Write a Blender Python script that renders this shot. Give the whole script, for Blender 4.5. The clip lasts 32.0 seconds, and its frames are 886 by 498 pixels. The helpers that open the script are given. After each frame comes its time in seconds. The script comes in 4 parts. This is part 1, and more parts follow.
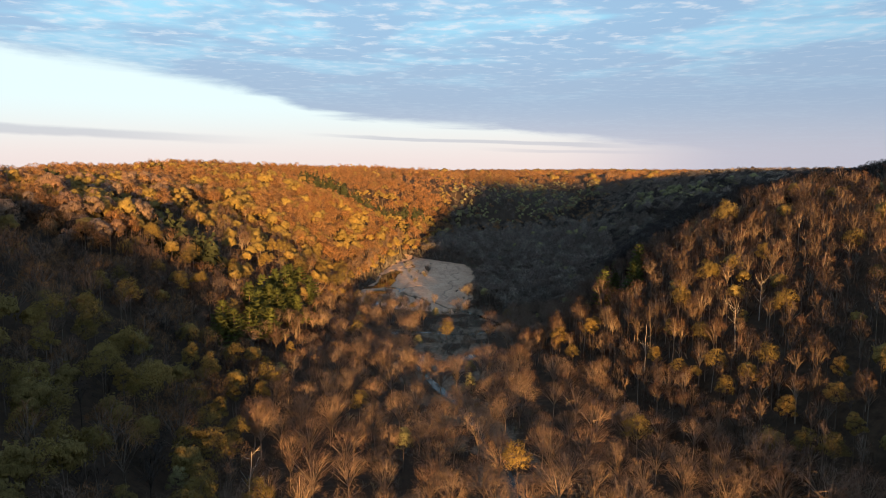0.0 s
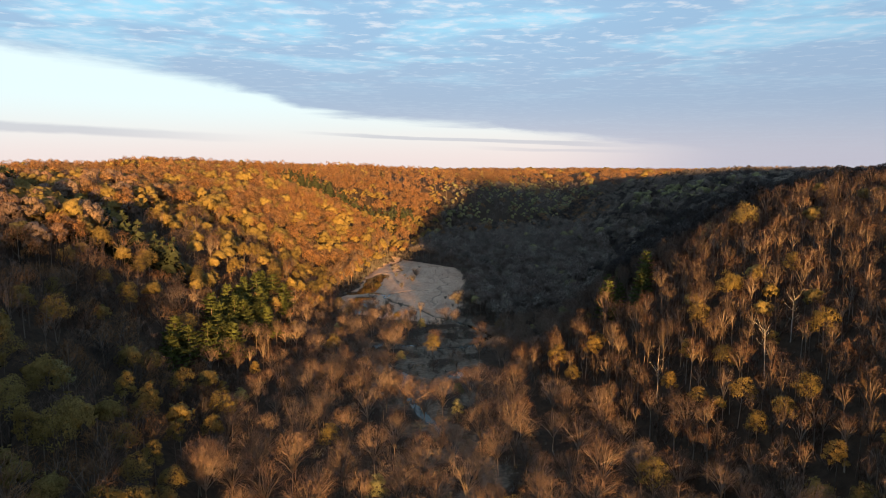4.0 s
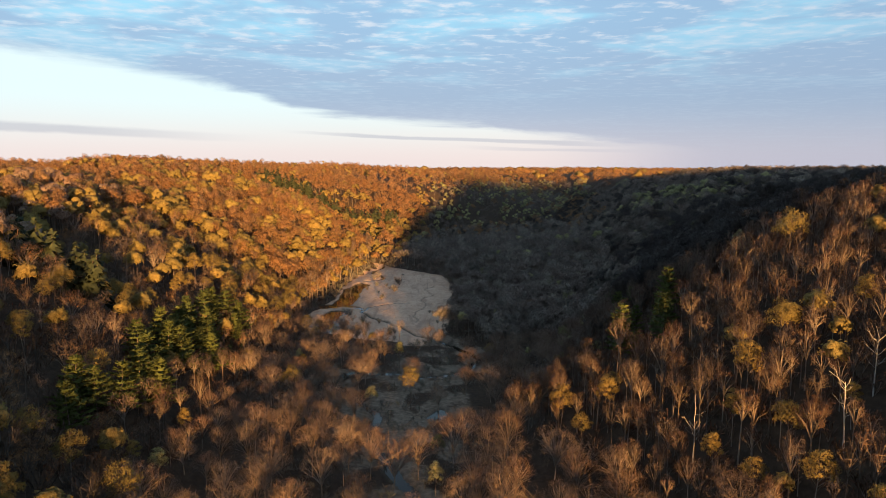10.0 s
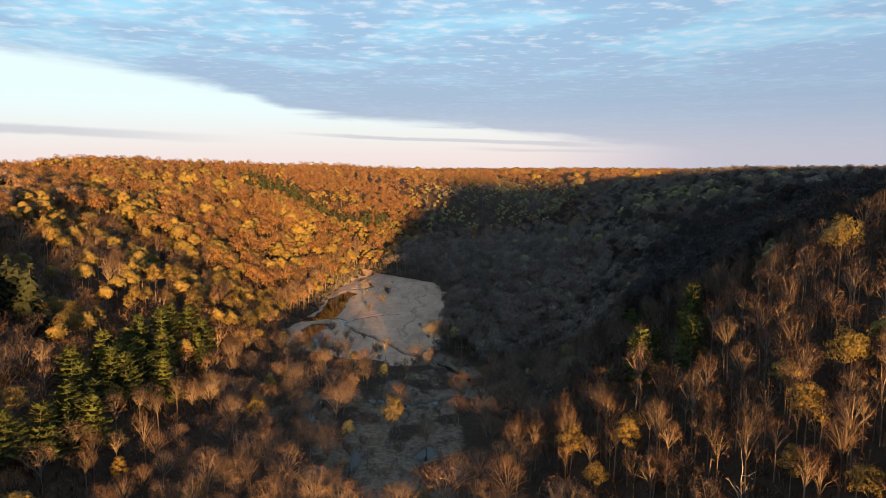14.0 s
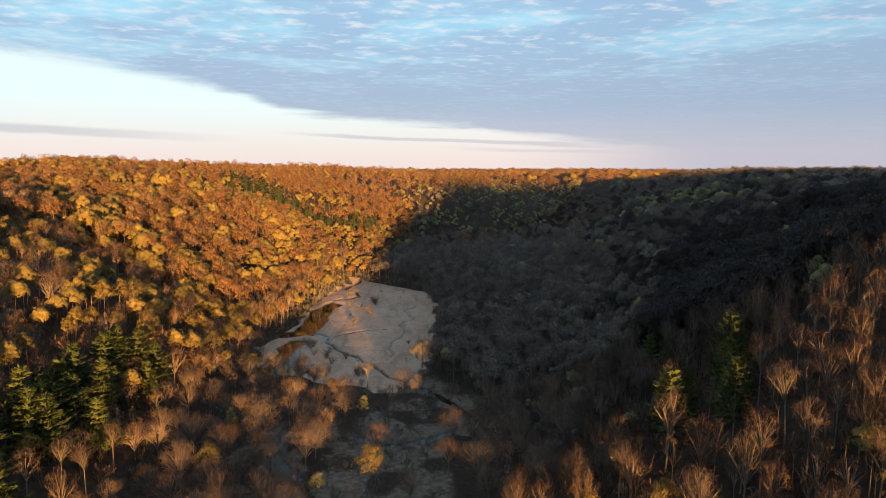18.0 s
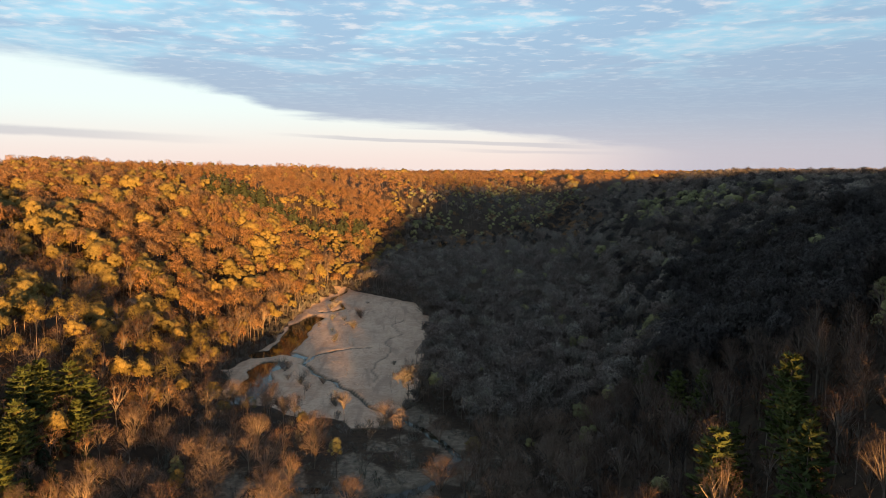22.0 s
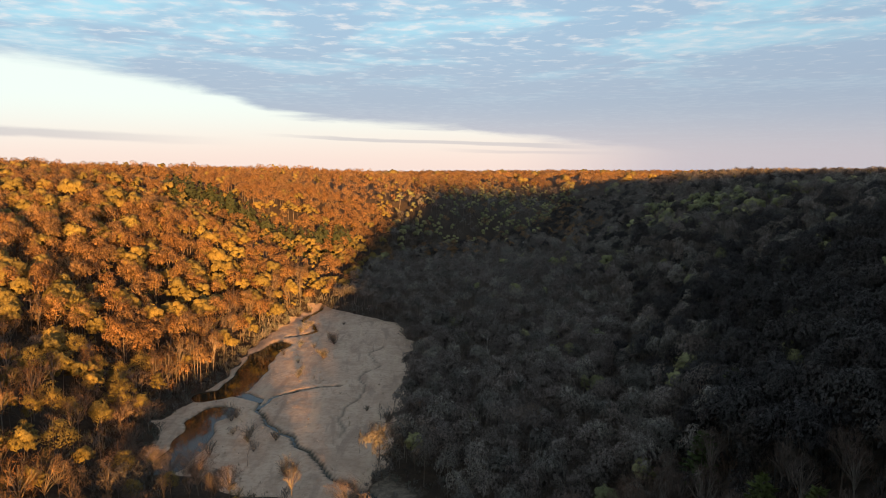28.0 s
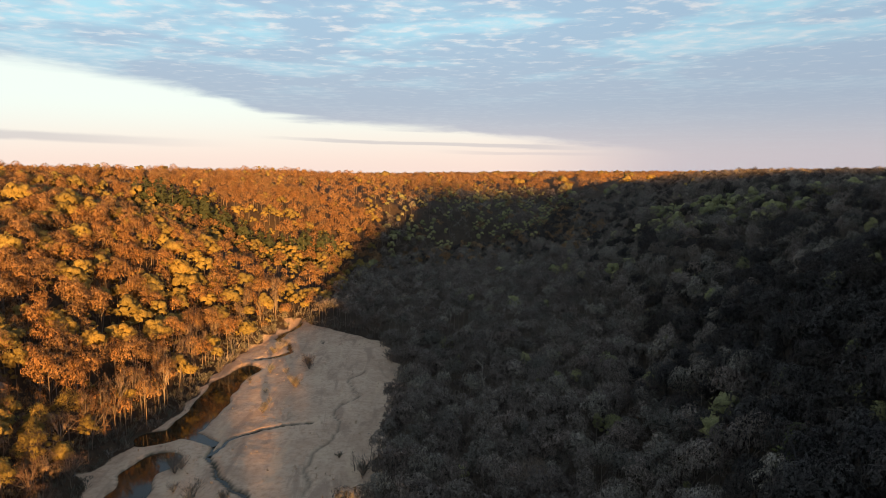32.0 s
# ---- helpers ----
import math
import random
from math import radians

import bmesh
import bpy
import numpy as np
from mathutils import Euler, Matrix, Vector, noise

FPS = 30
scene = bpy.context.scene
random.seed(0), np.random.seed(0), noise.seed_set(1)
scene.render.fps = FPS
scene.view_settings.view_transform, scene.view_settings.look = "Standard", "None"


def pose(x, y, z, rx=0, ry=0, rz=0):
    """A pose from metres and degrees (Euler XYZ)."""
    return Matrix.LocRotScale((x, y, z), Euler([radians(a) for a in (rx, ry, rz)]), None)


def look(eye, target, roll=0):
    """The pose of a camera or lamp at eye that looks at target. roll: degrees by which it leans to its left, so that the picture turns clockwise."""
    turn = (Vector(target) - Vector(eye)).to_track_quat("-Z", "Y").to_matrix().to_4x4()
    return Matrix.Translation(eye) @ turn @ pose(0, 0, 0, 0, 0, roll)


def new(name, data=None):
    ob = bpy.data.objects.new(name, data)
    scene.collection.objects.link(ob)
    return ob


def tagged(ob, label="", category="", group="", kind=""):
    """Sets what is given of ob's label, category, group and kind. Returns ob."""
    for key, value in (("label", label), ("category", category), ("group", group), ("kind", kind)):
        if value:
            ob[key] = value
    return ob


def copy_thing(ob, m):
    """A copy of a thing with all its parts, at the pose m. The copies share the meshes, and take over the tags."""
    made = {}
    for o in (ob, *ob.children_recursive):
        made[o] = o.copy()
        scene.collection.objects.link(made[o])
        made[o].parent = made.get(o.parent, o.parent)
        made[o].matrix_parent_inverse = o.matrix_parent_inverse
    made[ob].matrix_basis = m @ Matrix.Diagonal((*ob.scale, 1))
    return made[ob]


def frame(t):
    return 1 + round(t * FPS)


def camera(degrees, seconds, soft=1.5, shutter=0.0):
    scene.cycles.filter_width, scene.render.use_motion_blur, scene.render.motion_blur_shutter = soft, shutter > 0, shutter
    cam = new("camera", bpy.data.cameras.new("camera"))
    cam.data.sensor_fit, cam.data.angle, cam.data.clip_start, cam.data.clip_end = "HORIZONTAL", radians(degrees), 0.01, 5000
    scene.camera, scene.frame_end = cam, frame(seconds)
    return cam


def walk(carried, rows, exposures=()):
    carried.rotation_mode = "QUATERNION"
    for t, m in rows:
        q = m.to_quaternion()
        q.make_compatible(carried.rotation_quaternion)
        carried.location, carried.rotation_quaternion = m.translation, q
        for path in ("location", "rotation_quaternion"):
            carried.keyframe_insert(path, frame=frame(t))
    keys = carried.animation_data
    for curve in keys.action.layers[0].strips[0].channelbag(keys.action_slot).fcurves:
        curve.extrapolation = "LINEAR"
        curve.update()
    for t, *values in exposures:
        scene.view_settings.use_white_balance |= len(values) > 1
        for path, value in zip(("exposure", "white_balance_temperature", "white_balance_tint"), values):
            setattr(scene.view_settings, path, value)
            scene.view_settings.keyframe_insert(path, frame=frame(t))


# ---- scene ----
import itertools

cam = camera(68.6, 32.0, soft=0.88)
PATH = [
    (0, (4.176, -3.54, 94.636), (4.161, -1.554, 94.396), 0.0),
    (3, (6.23, 21.266, 94.521), (6.234, 23.251, 94.277), 0.1),
    (6, (8.673, 46.109, 94.246), (8.691, 48.094, 94.001), 0.1),
    (9, (11.198, 71.725, 94.071), (11.23, 73.709, 93.825), 0.1),
    (13, (14.293, 105.712, 94.244), (14.34, 107.696, 94.0), 0.1),
    (14.5, (15.422, 118.519, 93.853), (15.475, 120.503, 93.61), -0.0),
    (17, (17.293, 140.539, 94.471), (17.357, 142.523, 94.229), 0.2),
    (19, (19.014, 158.578, 95.351), (19.085, 160.562, 95.107), 0.0),
    (21, (21.312, 176.813, 95.321), (21.389, 178.797, 95.08), 0.1),
    (23, (23.158, 193.237, 95.581), (23.244, 195.221, 95.343), 0.0),
    (25, (25.477, 212.455, 96.552), (25.568, 214.438, 96.311), 0.0),
    (28, (28.856, 243.052, 96.4), (28.958, 245.035, 96.162), -0.1),
    (30, (31.737, 263.749, 96.015), (31.844, 265.733, 95.782), -0.3),
    (32, (34.56, 284.81, 96.154), (34.674, 286.793, 95.921), -0.3),
]
walk(cam, [(t, look(eye, target, roll)) for t, eye, target, roll in PATH], exposures=((0, 1.94, 6350, 9), (12, 1.94, 6350, 9), (24, 1.96, 6850, 11), (32, 1.96, 7150, 12)))

# ---------------------------------------------------------------- light
SUN_TURN = radians(12)      # the sun stands behind the start, a little to the right
SUN_RISE = 0.062            # tangent of its height
lamp = bpy.data.lights.new("sun", "SUN")
lamp.energy, lamp.angle, lamp.color = 5.0, radians(1.8), (1.0, 0.505, 0.155)
sun = new("sun", lamp)
sun.matrix_world = look((0, 0, 300), (-math.sin(SUN_TURN), math.cos(SUN_TURN), 300 - SUN_RISE))


class Nodes:
    """A short way to write node trees."""

    def __init__(self, tree):
        self.tree = tree
        tree.nodes.clear()

    def add(self, kind, *inputs, **settings):
        node = self.tree.nodes.new(kind)
        for key, value in settings.items():
            if key == "op":
                node.operation = value
            elif key == "blend":
                node.blend_type = value
            elif key == "dim":
                node.noise_dimensions = value
            elif key == "kind":
                node.data_type = value
            elif key == "attr":
                node.attribute_name = value
        for key, value in inputs:
            self.put(node.inputs[key], value)
        return node

    def put(self, socket, value):
        if isinstance(value, bpy.types.NodeSocket):
            self.tree.links.new(value, socket)
        else:
            socket.default_value = value

    def math(self, op, a, b=0.0, c=0.0):
        return self.add("ShaderNodeMath", (0, a), (1, b), (2, c), op=op).outputs[0]

    def mix(self, fac, a, b, blend="MIX"):
        return self.add("ShaderNodeMixRGB", (0, fac), (1, a), (2, b), blend=blend).outputs[0]

    def noise(self, vector, scale, detail=4.0, rough=0.55, warp=0.0):
        n = self.add("ShaderNodeTexNoise", ("Scale", scale), ("Detail", detail), ("Roughness", rough), ("Distortion", warp))
        if vector is not None:
            self.put(n.inputs["Vector"], vector)
        return n.outputs["Fac"]

    def step(self, value, low, high, a=0.0, b=1.0):
        n = self.add("ShaderNodeMapRange", ("Value", value), ("From Min", low), ("From Max", high), ("To Min", a), ("To Max", b))
        n.interpolation_type = "SMOOTHSTEP"
        return n.outputs[0]


def rgb(r, g, b):
    return (r, g, b, 1.0)


world = bpy.data.worlds.new("sky")
scene.world = world
world.use_nodes = True
N = Nodes(world.node_tree)
way = N.add("ShaderNodeTexCoord").outputs["Generated"]
xyz = N.add("ShaderNodeSeparateXYZ", (0, way)).outputs
rise = N.math("MAXIMUM", xyz[2], 0.012)
px, py = N.math("DIVIDE", xyz[0], rise), N.math("DIVIDE", xyz[1], rise)
deck_at = N.add("ShaderNodeCombineXYZ", (0, px), (1, py), (2, 0.0)).outputs[0]
sky = N.add("ShaderNodeTexSky")
sky.sky_type, sky.sun_disc, sky.sun_elevation, sky.sun_rotation = "NISHITA", False, math.atan(SUN_RISE), math.pi - SUN_TURN
# the lower edge of the cloud deck falls from high on the left to a tip low on the right: side is the tangent of the turn, up that of the height
flat_way = N.math("SQRT", N.math("ADD", N.math("MULTIPLY", xyz[0], xyz[0]), N.math("MULTIPLY", xyz[1], xyz[1])))
up = N.math("DIVIDE", xyz[2], N.math("MAXIMUM", flat_way, 0.05))
side = N.math("DIVIDE", xyz[0], N.math("MAXIMUM", xyz[1], 0.08))


def ramp(value, *knots):
    """A value that goes straight from knot to knot."""
    total = knots[0][1]
    for (a, va), (b, vb) in zip(knots, knots[1:]):
        n = N.add("ShaderNodeMapRange", ("Value", value), ("From Min", a), ("From Max", b), ("To Min", 0.0), ("To Max", vb - va))
        total = N.math("ADD", total, n.outputs[0])
    return total


streaks = N.add("ShaderNodeCombineXYZ", (0, N.math("MULTIPLY", side, 5.0)), (1, N.math("MULTIPLY", up, 42.0)), (2, 1.7)).outputs[0]
ragged = N.math("SUBTRACT", N.noise(streaks, 1.0, 6, 0.62, 0.5), 0.5)
coarse = N.math("SUBTRACT", N.noise(streaks, 0.35, 3, 0.5, 0.3), 0.5)
edge = ramp(side, (-1.1, 0.20), (-0.644, 0.160), (-0.478, 0.1465), (-0.31, 0.120), (-0.259, 0.109), (-0.21, 0.089), (-0.141, 0.079), (0.031, 0.063), (0.202, 0.0497), (0.32, 0.042), (0.6, 0.030))
edge = N.math("ADD", edge, N.math("ADD", N.math("MULTIPLY", ragged, 0.034), N.math("MULTIPLY", coarse, 0.020)))
below = N.math("SUBTRACT", edge, up)
clear = N.math("MULTIPLY", N.step(below, -0.005, N.math("ADD", 0.010, N.math("MULTIPLY", N.step(side, -0.1, -0.6), 0.008))), N.math("MULTIPLY", N.step(side, 0.46, 0.10), N.step(xyz[1], -0.2, 0.2)))


def bar(centre_left, fall, thick, start, end, taper):
    """A thin bar of cloud low in the clear part, fading at its ends."""
    off = N.math("SUBTRACT", up, N.math("ADD", centre_left, N.math("MULTIPLY", side, fall)))
    off = N.math("ABSOLUTE", N.math("ADD", off, N.math("MULTIPLY", ragged, 0.010)))
    solid = N.step(off, thick, thick * 0.35)
    return N.math("MULTIPLY", solid, N.math("MULTIPLY", N.step(side, start, start + taper), N.step(side, end, end - taper)))


bars = N.math("MAXIMUM", bar(0.0365, -0.0245, 0.0085, -1.4, -0.22, 0.35), bar(0.0456, -0.0355, 0.0038, -0.24, 0.34, 0.16))
bars = N.math("MAXIMUM", bars, N.math("MULTIPLY", bar(0.0345, -0.030, 0.0035, 0.02, 0.36, 0.14), 0.6))
bright = N.mix(N.step(xyz[2], 0.0, 0.11), rgb(0.84, 0.72, 0.70), rgb(0.76, 0.90, 0.93))
bright = N.mix(N.math("MULTIPLY", bars, 0.62), bright, rgb(0.46, 0.48, 0.57))
# rippled deck with blue gaps high up
cells = N.noise(deck_at, 5.2, 4, 0.55, 0.1)
broad = N.noise(deck_at, 0.62, 4, 0.55, 0.4)
puffs = N.math("ADD", N.math("MULTIPLY", cells, 0.55), N.math("MULTIPLY", broad, 0.45))
high_up = N.step(xyz[2], 0.09, 0.23)
deck = N.mix(N.step(xyz[2], 0.0, 0.11), rgb(0.57, 0.54, 0.62), rgb(0.33, 0.435, 0.61))
deck = N.mix(high_up, deck, rgb(0.32, 0.50, 0.71))
# blue gaps, then the pale tops of the small clouds
deck = N.mix(N.math("MULTIPLY", N.step(broad, 0.47, 0.62), N.math("MULTIPLY", high_up, 0.75)), deck, rgb(0.36, 0.76, 0.95))
deck = N.mix(N.math("MULTIPLY", N.step(puffs, 0.47, 0.62), N.math("ADD", 0.12, N.math("MULTIPLY", high_up, 0.5))), deck, rgb(0.60, 0.71, 0.83))
deck = N.mix(N.math("MULTIPLY", N.step(cells, 0.52, 0.72), N.math("MULTIPLY", high_up, 0.55)), deck, rgb(0.80, 0.79, 0.83))
deck = N.mix(N.step(xyz[2], 0.26, 0.50, 0.0, 0.9), deck, rgb(0.25, 0.33, 0.455))
deck = N.mix(N.step(xyz[0], 0.05, 0.6, 0.0, 0.22), deck, rgb(0.22, 0.30, 0.44))
clouds = N.mix(clear, deck, bright)
glow = N.add("ShaderNodeBackground", (0, clouds), (1, 0.30)).outputs[0]
blue = N.add("ShaderNodeBackground", (0, sky.outputs[0]), (1, 0.06)).outputs[0]
both = N.add("ShaderNodeMixShader", (0, 0.1), (1, glow), (2, blue)).outputs[0]
N.add("ShaderNodeOutputWorld", (0, both))


# ---------------------------------------------------------------- materials
def material(name):
    m = bpy.data.materials.new(name)
    m.use_nodes = True
    return m, Nodes(m.node_tree)


def finish(N, colour, rough=0.9, bump=None, strength=0.4, distance=0.05, through_light=0.0, spec=0.2, gaps=None):
    b = N.add("ShaderNodeBsdfPrincipled", ("Base Color", colour), ("Roughness", rough), ("Specular IOR Level", spec))
    if bump is not None:
        N.put(b.inputs["Normal"], N.add("ShaderNodeBump", ("Strength", strength), ("Distance", distance), ("Height", bump)).outputs[0])
    out = b.outputs[0]
    if through_light:
        t = N.add("ShaderNodeBsdfTranslucent", (0, colour)).outputs[0]
        out = N.add("ShaderNodeMixShader", (0, through_light), (1, out), (2, t)).outputs[0]
    if gaps is not None:
        out = N.add("ShaderNodeMixShader", (0, gaps), (1, N.add("ShaderNodeBsdfTransparent").outputs[0]), (2, out)).outputs[0]
    N.add("ShaderNodeOutputMaterial", (0, out))


def plant_material(name, colours, grain_scale=0.6, through_light=0.0, rough=0.85, relief=0.0, gaps=0.0):
    """Each plant takes its own hue from a ramp, by its object or by the tint that a joined wood carries; gaps: the share of open air between its twigs."""
    m, N = material(name)
    own = N.add("ShaderNodeObjectInfo").outputs["Random"]
    tint = N.add("ShaderNodeAttribute", attr="tint").outputs["Fac"]
    pick = N.math("FRACT", N.math("ADD", own, tint))
    ramp = N.add("ShaderNodeValToRGB", (0, pick))
    cr = ramp.color_ramp
    for i, c in enumerate(colours):
        e = cr.elements[i] if i < 2 else cr.elements.new(0.5)
        e.color = rgb(*c)
    for i, e in enumerate(cr.elements):
        e.position = i / (len(colours) - 1)
    place = N.add("ShaderNodeNewGeometry").outputs["Position"]
    grain = N.noise(place, grain_scale, 3)
    fine = N.add("ShaderNodeNewGeometry").outputs["Random Per Island"]
    value = N.math("ADD", N.step(grain, 0.25, 0.75, 0.80, 1.15), N.math("MULTIPLY", N.math("SUBTRACT", fine, 0.5), 0.2))
    hsv = N.add("ShaderNodeHueSaturation", ("Value", value), ("Color", ramp.outputs[0])).outputs[0]
    if not relief:
        finish(N, hsv, rough, through_light=through_light)
        return m
    upright = N.add("ShaderNodeMapping", ("Vector", place), ("Scale", (1.0, 1.0, 0.45) if gaps else (1.0, 1.0, 1.0))).outputs[0]
    tufts = N.noise(upright, 1.15, 3, 0.6)
    leaves = N.noise(upright, 3.2, 2, 0.6)
    hsv = N.add("ShaderNodeHueSaturation", ("Value", N.step(leaves, 0.3, 0.7, 0.72, 1.28)), ("Color", hsv)).outputs[0]
    finish(N, hsv, rough, N.math("ADD", tufts, N.math("MULTIPLY", leaves, 0.5)), relief, 1.0, through_light, gaps=N.step(N.math("ADD", N.math("MULTIPLY", tufts, 0.5), N.math("MULTIPLY", leaves, 0.5)), gaps - 0.03, gaps + 0.03) if gaps else None)
    return m


MAT_BARK = plant_material("bark", [(0.13, 0.100, 0.076), (0.18, 0.142, 0.110), (0.24, 0.195, 0.155), (0.11, 0.085, 0.066)], 1.5)
MAT_LIMB = plant_material("tan_bark", [(0.22, 0.165, 0.122), (0.28, 0.215, 0.16), (0.33, 0.26, 0.20), (0.18, 0.135, 0.10)], 1.5)
MAT_PALE = plant_material("pale_bark", [(0.34, 0.30, 0.26), (0.44, 0.40, 0.35)], 1.5)
# twigs and leaves are thin: a little of the light that falls on one side shows on the other
TANS = [(0.200, 0.132, 0.092), (0.235, 0.160, 0.112), (0.190, 0.118, 0.082), (0.245, 0.180, 0.130), (0.165, 0.120, 0.090)]
MAT_TWIG, MAT_TWIG_FAR = plant_material("twigs", TANS, 0.5, 0.2), plant_material("twiggy_crown", TANS, 0.5, 0.2, relief=0.7, gaps=0.48)
# greys of the flat, also used to imitate haze further off
GREYS = [(0.150, 0.122, 0.101), (0.205, 0.170, 0.140), (0.122, 0.098, 0.083), (0.235, 0.203, 0.164), (0.112, 0.102, 0.085), (0.178, 0.138, 0.113)]
# bark for the woods in shade, with the shade put into its colour
MAT_SHADE_BARK = plant_material("shade_dark_bark", [(0.070, 0.058, 0.048), (0.105, 0.090, 0.076), (0.060, 0.050, 0.042)], 1.5)
# lighter twig tones for the sunlit spur; the shaded slope has a darker copy
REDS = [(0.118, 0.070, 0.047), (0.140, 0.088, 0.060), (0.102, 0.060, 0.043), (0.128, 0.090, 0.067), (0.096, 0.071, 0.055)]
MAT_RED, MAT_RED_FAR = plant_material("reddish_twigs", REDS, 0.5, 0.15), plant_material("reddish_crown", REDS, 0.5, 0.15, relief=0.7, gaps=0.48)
BUDS = [(0.270, 0.152, 0.070), (0.325, 0.192, 0.092), (0.242, 0.132, 0.062), (0.295, 0.168, 0.078), (0.225, 0.142, 0.076)]
# twigs of the shaded slope, darker than the spur's: the shade is painted in
SHADE_TONES = [(0.046, 0.036, 0.029), (0.067, 0.054, 0.044), (0.037, 0.030, 0.026), (0.058, 0.052, 0.046), (0.036, 0.032, 0.030)]
MAT_BUD, MAT_BUD_FAR = plant_material("budding_twigs", BUDS, 0.5, 0.3), plant_material("budding_crown", BUDS, 0.5, 0.4, relief=0.6, gaps=0.535)
MAT_GREY, MAT_GREY_FAR = plant_material("grey_twigs", GREYS, 0.5, 0.15), plant_material("grey_crown", GREYS, 0.5, 0.15, relief=0.55, gaps=0.53)
MAT_SHADE, MAT_SHADE_FAR = plant_material("shade_dark_twigs", SHADE_TONES, 0.5, 0.12), plant_material("shade_dark_crown", SHADE_TONES, 0.5, 0.12, relief=0.8, gaps=0.52)
YOUNG = [(0.248, 0.190, 0.062), (0.295, 0.230, 0.074), (0.220, 0.176, 0.062), (0.312, 0.228, 0.072)]
MAT_LEAF, MAT_LEAF_FAR = plant_material("young_leaves", YOUNG, 0.5, 0.5), plant_material("leafy_crown", YOUNG, 0.5, 0.45, relief=0.6, gaps=0.41)
PALE = [(0.224, 0.222, 0.098), (0.294, 0.286, 0.128), (0.189, 0.194, 0.091), (0.341, 0.316, 0.147)]
MAT_GREEN, MAT_GREEN_FAR = plant_material("pale_leaves", PALE, 0.5, 0.3), plant_material("pale_leafy_crown", PALE, 0.5, 0.3, relief=0.6)
MAT_NEEDLE = plant_material("needles", [(0.088, 0.106, 0.028), (0.108, 0.126, 0.034), (0.072, 0.094, 0.030)], 0.8, 0.25)
MAT_HEMLOCK = plant_material("hemlock_needles", [(0.030, 0.040, 0.020), (0.042, 0.052, 0.026), (0.026, 0.034, 0.019)], 0.8, 0.1)
MAT_BRUSH = plant_material("brush", [(0.166, 0.138, 0.119), (0.213, 0.187, 0.164), (0.145, 0.145, 0.110)], 0.5, 0.15)

# ---------------------------------------------------------------- the lie of the land


def bumps(x, y, size, seed):
    """Smooth noise from -1 to 1 with hills about that size."""
    r = np.random.default_rng(seed)
    out = np.zeros(np.shape(x))
    for _ in range(9):
        a, k, p = r.uniform(0, 2 * math.pi), 2 * math.pi / (size * r.uniform(0.7, 1.6)), r.uniform(0, 2 * math.pi)
        out += np.sin((x * math.cos(a) + y * math.sin(a)) * k + p)
    return out / 4.0


def smooth(v, a, b):
    t = np.clip((v - a) / (b - a), 0, 1)
    return t * t * (3 - 2 * t)


# where the slopes begin on either side of the valley floor, by distance up the valley
TOE_Y = (-100, 60, 110, 150, 190, 220, 250, 290, 380, 430, 520, 620, 700, 790, 880, 940, 1000, 1060, 1130, 1200, 1300, 1450, 1800, 2600, 5000)
TOE_L = (-5, -20, -30, -40, -47, -52, -55, -57, -58, -62, -70, -58, -34, -22, -8, 20, 70, 130, 182, 216, 250, 296, 600, 1200, 2700)
TOE_R = (140, 122, 104, 88, 75, 66, 55, 41, 68, 98, 124, 150, 155, 168, 196, 222, 240, 254, 266, 280, 304, 346, 690, 1400, 3200)

CREEK = ((34, 130), (24, 190), (16, 225), (6, 261), (-3, 281), (-10, 300), (-8, 318), (-20, 343), (-31, 357), (-27, 373), (-13, 374), (8, 366), (18, 369),
         (30, 378), (36, 395), (25, 418), (14, 430))
RUN = ((14, 430), (5, 440), (-2, 452), (-10, 465), (-16, 476), (-26, 486), (-32, 499), (-37, 514))
BROOK = ((-33, 505), (-30, 516), (-22, 525), (-12, 528), (-2, 530))
UPPER = ((-34, 705), (-38, 680), (-42, 662), (-34, 650), (-29, 636), (-34, 626), (-44, 620))
RILL = ((14, 596), (8, 578), (14, 560), (4, 545), (8, 520), (0, 500), (4, 470))
MOUTH = ((-37, 514), (-42, 519), (-50, 523))
POND = ((-60, 519), (-52, 524), (-49, 540), (-48, 556), (-50, 575), (-47, 592), (-45, 604))
POOL = ((-52, 452), (-50, 466), (-51, 480), (-53, 492), (-50, 501))
POOL_B = ((13, 319), (17, 325))


def to_line(x, y, line):
    """Distance to a line of points, and how far along it."""
    best, along = np.full(np.shape(x), 1e9), np.zeros(np.shape(x))
    done = 0.0
    for (ax, ay), (bx, by) in zip(line, line[1:]):
        dx, dy = bx - ax, by - ay
        long = math.hypot(dx, dy)
        t = np.clip(((x - ax) * dx + (y - ay) * dy) / long ** 2, 0, 1)
        d = np.hypot(x - ax - t * dx, y - ay - t * dy)
        along = np.where(d < best, done + t * long, along)
        best = np.minimum(best, d)
        done += long
    return best, along


def meander(x, y):
    return x + 1.3 * bumps(x, y, 17, 31), y + 1.3 * bumps(x, y, 19, 32)


def hollow(x, y):
    """Depth of the creeks and ponds below the flat."""
    mx, my = meander(x, y)
    deep = np.zeros(np.shape(x))
    for line, half, depth, bank in ((CREEK, 1.1, 1.1, 1.3), (RUN, 0.5, 1.05, 1.1), (BROOK, 0.5, 0.9, 0.8), (UPPER, 0.8, 1.0, 1.0), (RILL, 0.3, 0.5, 0.9), (MOUTH, 1.6, 1.0, 1.4),
                                    (POND, 5.6, 1.5, 2.2), (POOL, 5.2, 1.4, 2.2), (POOL_B, 2.2, 1.2, 1.6)):
        d, _ = to_line(mx, my, line)
        deep = np.maximum(deep, depth * (1 - smooth(d, half, half + bank)))
    return deep


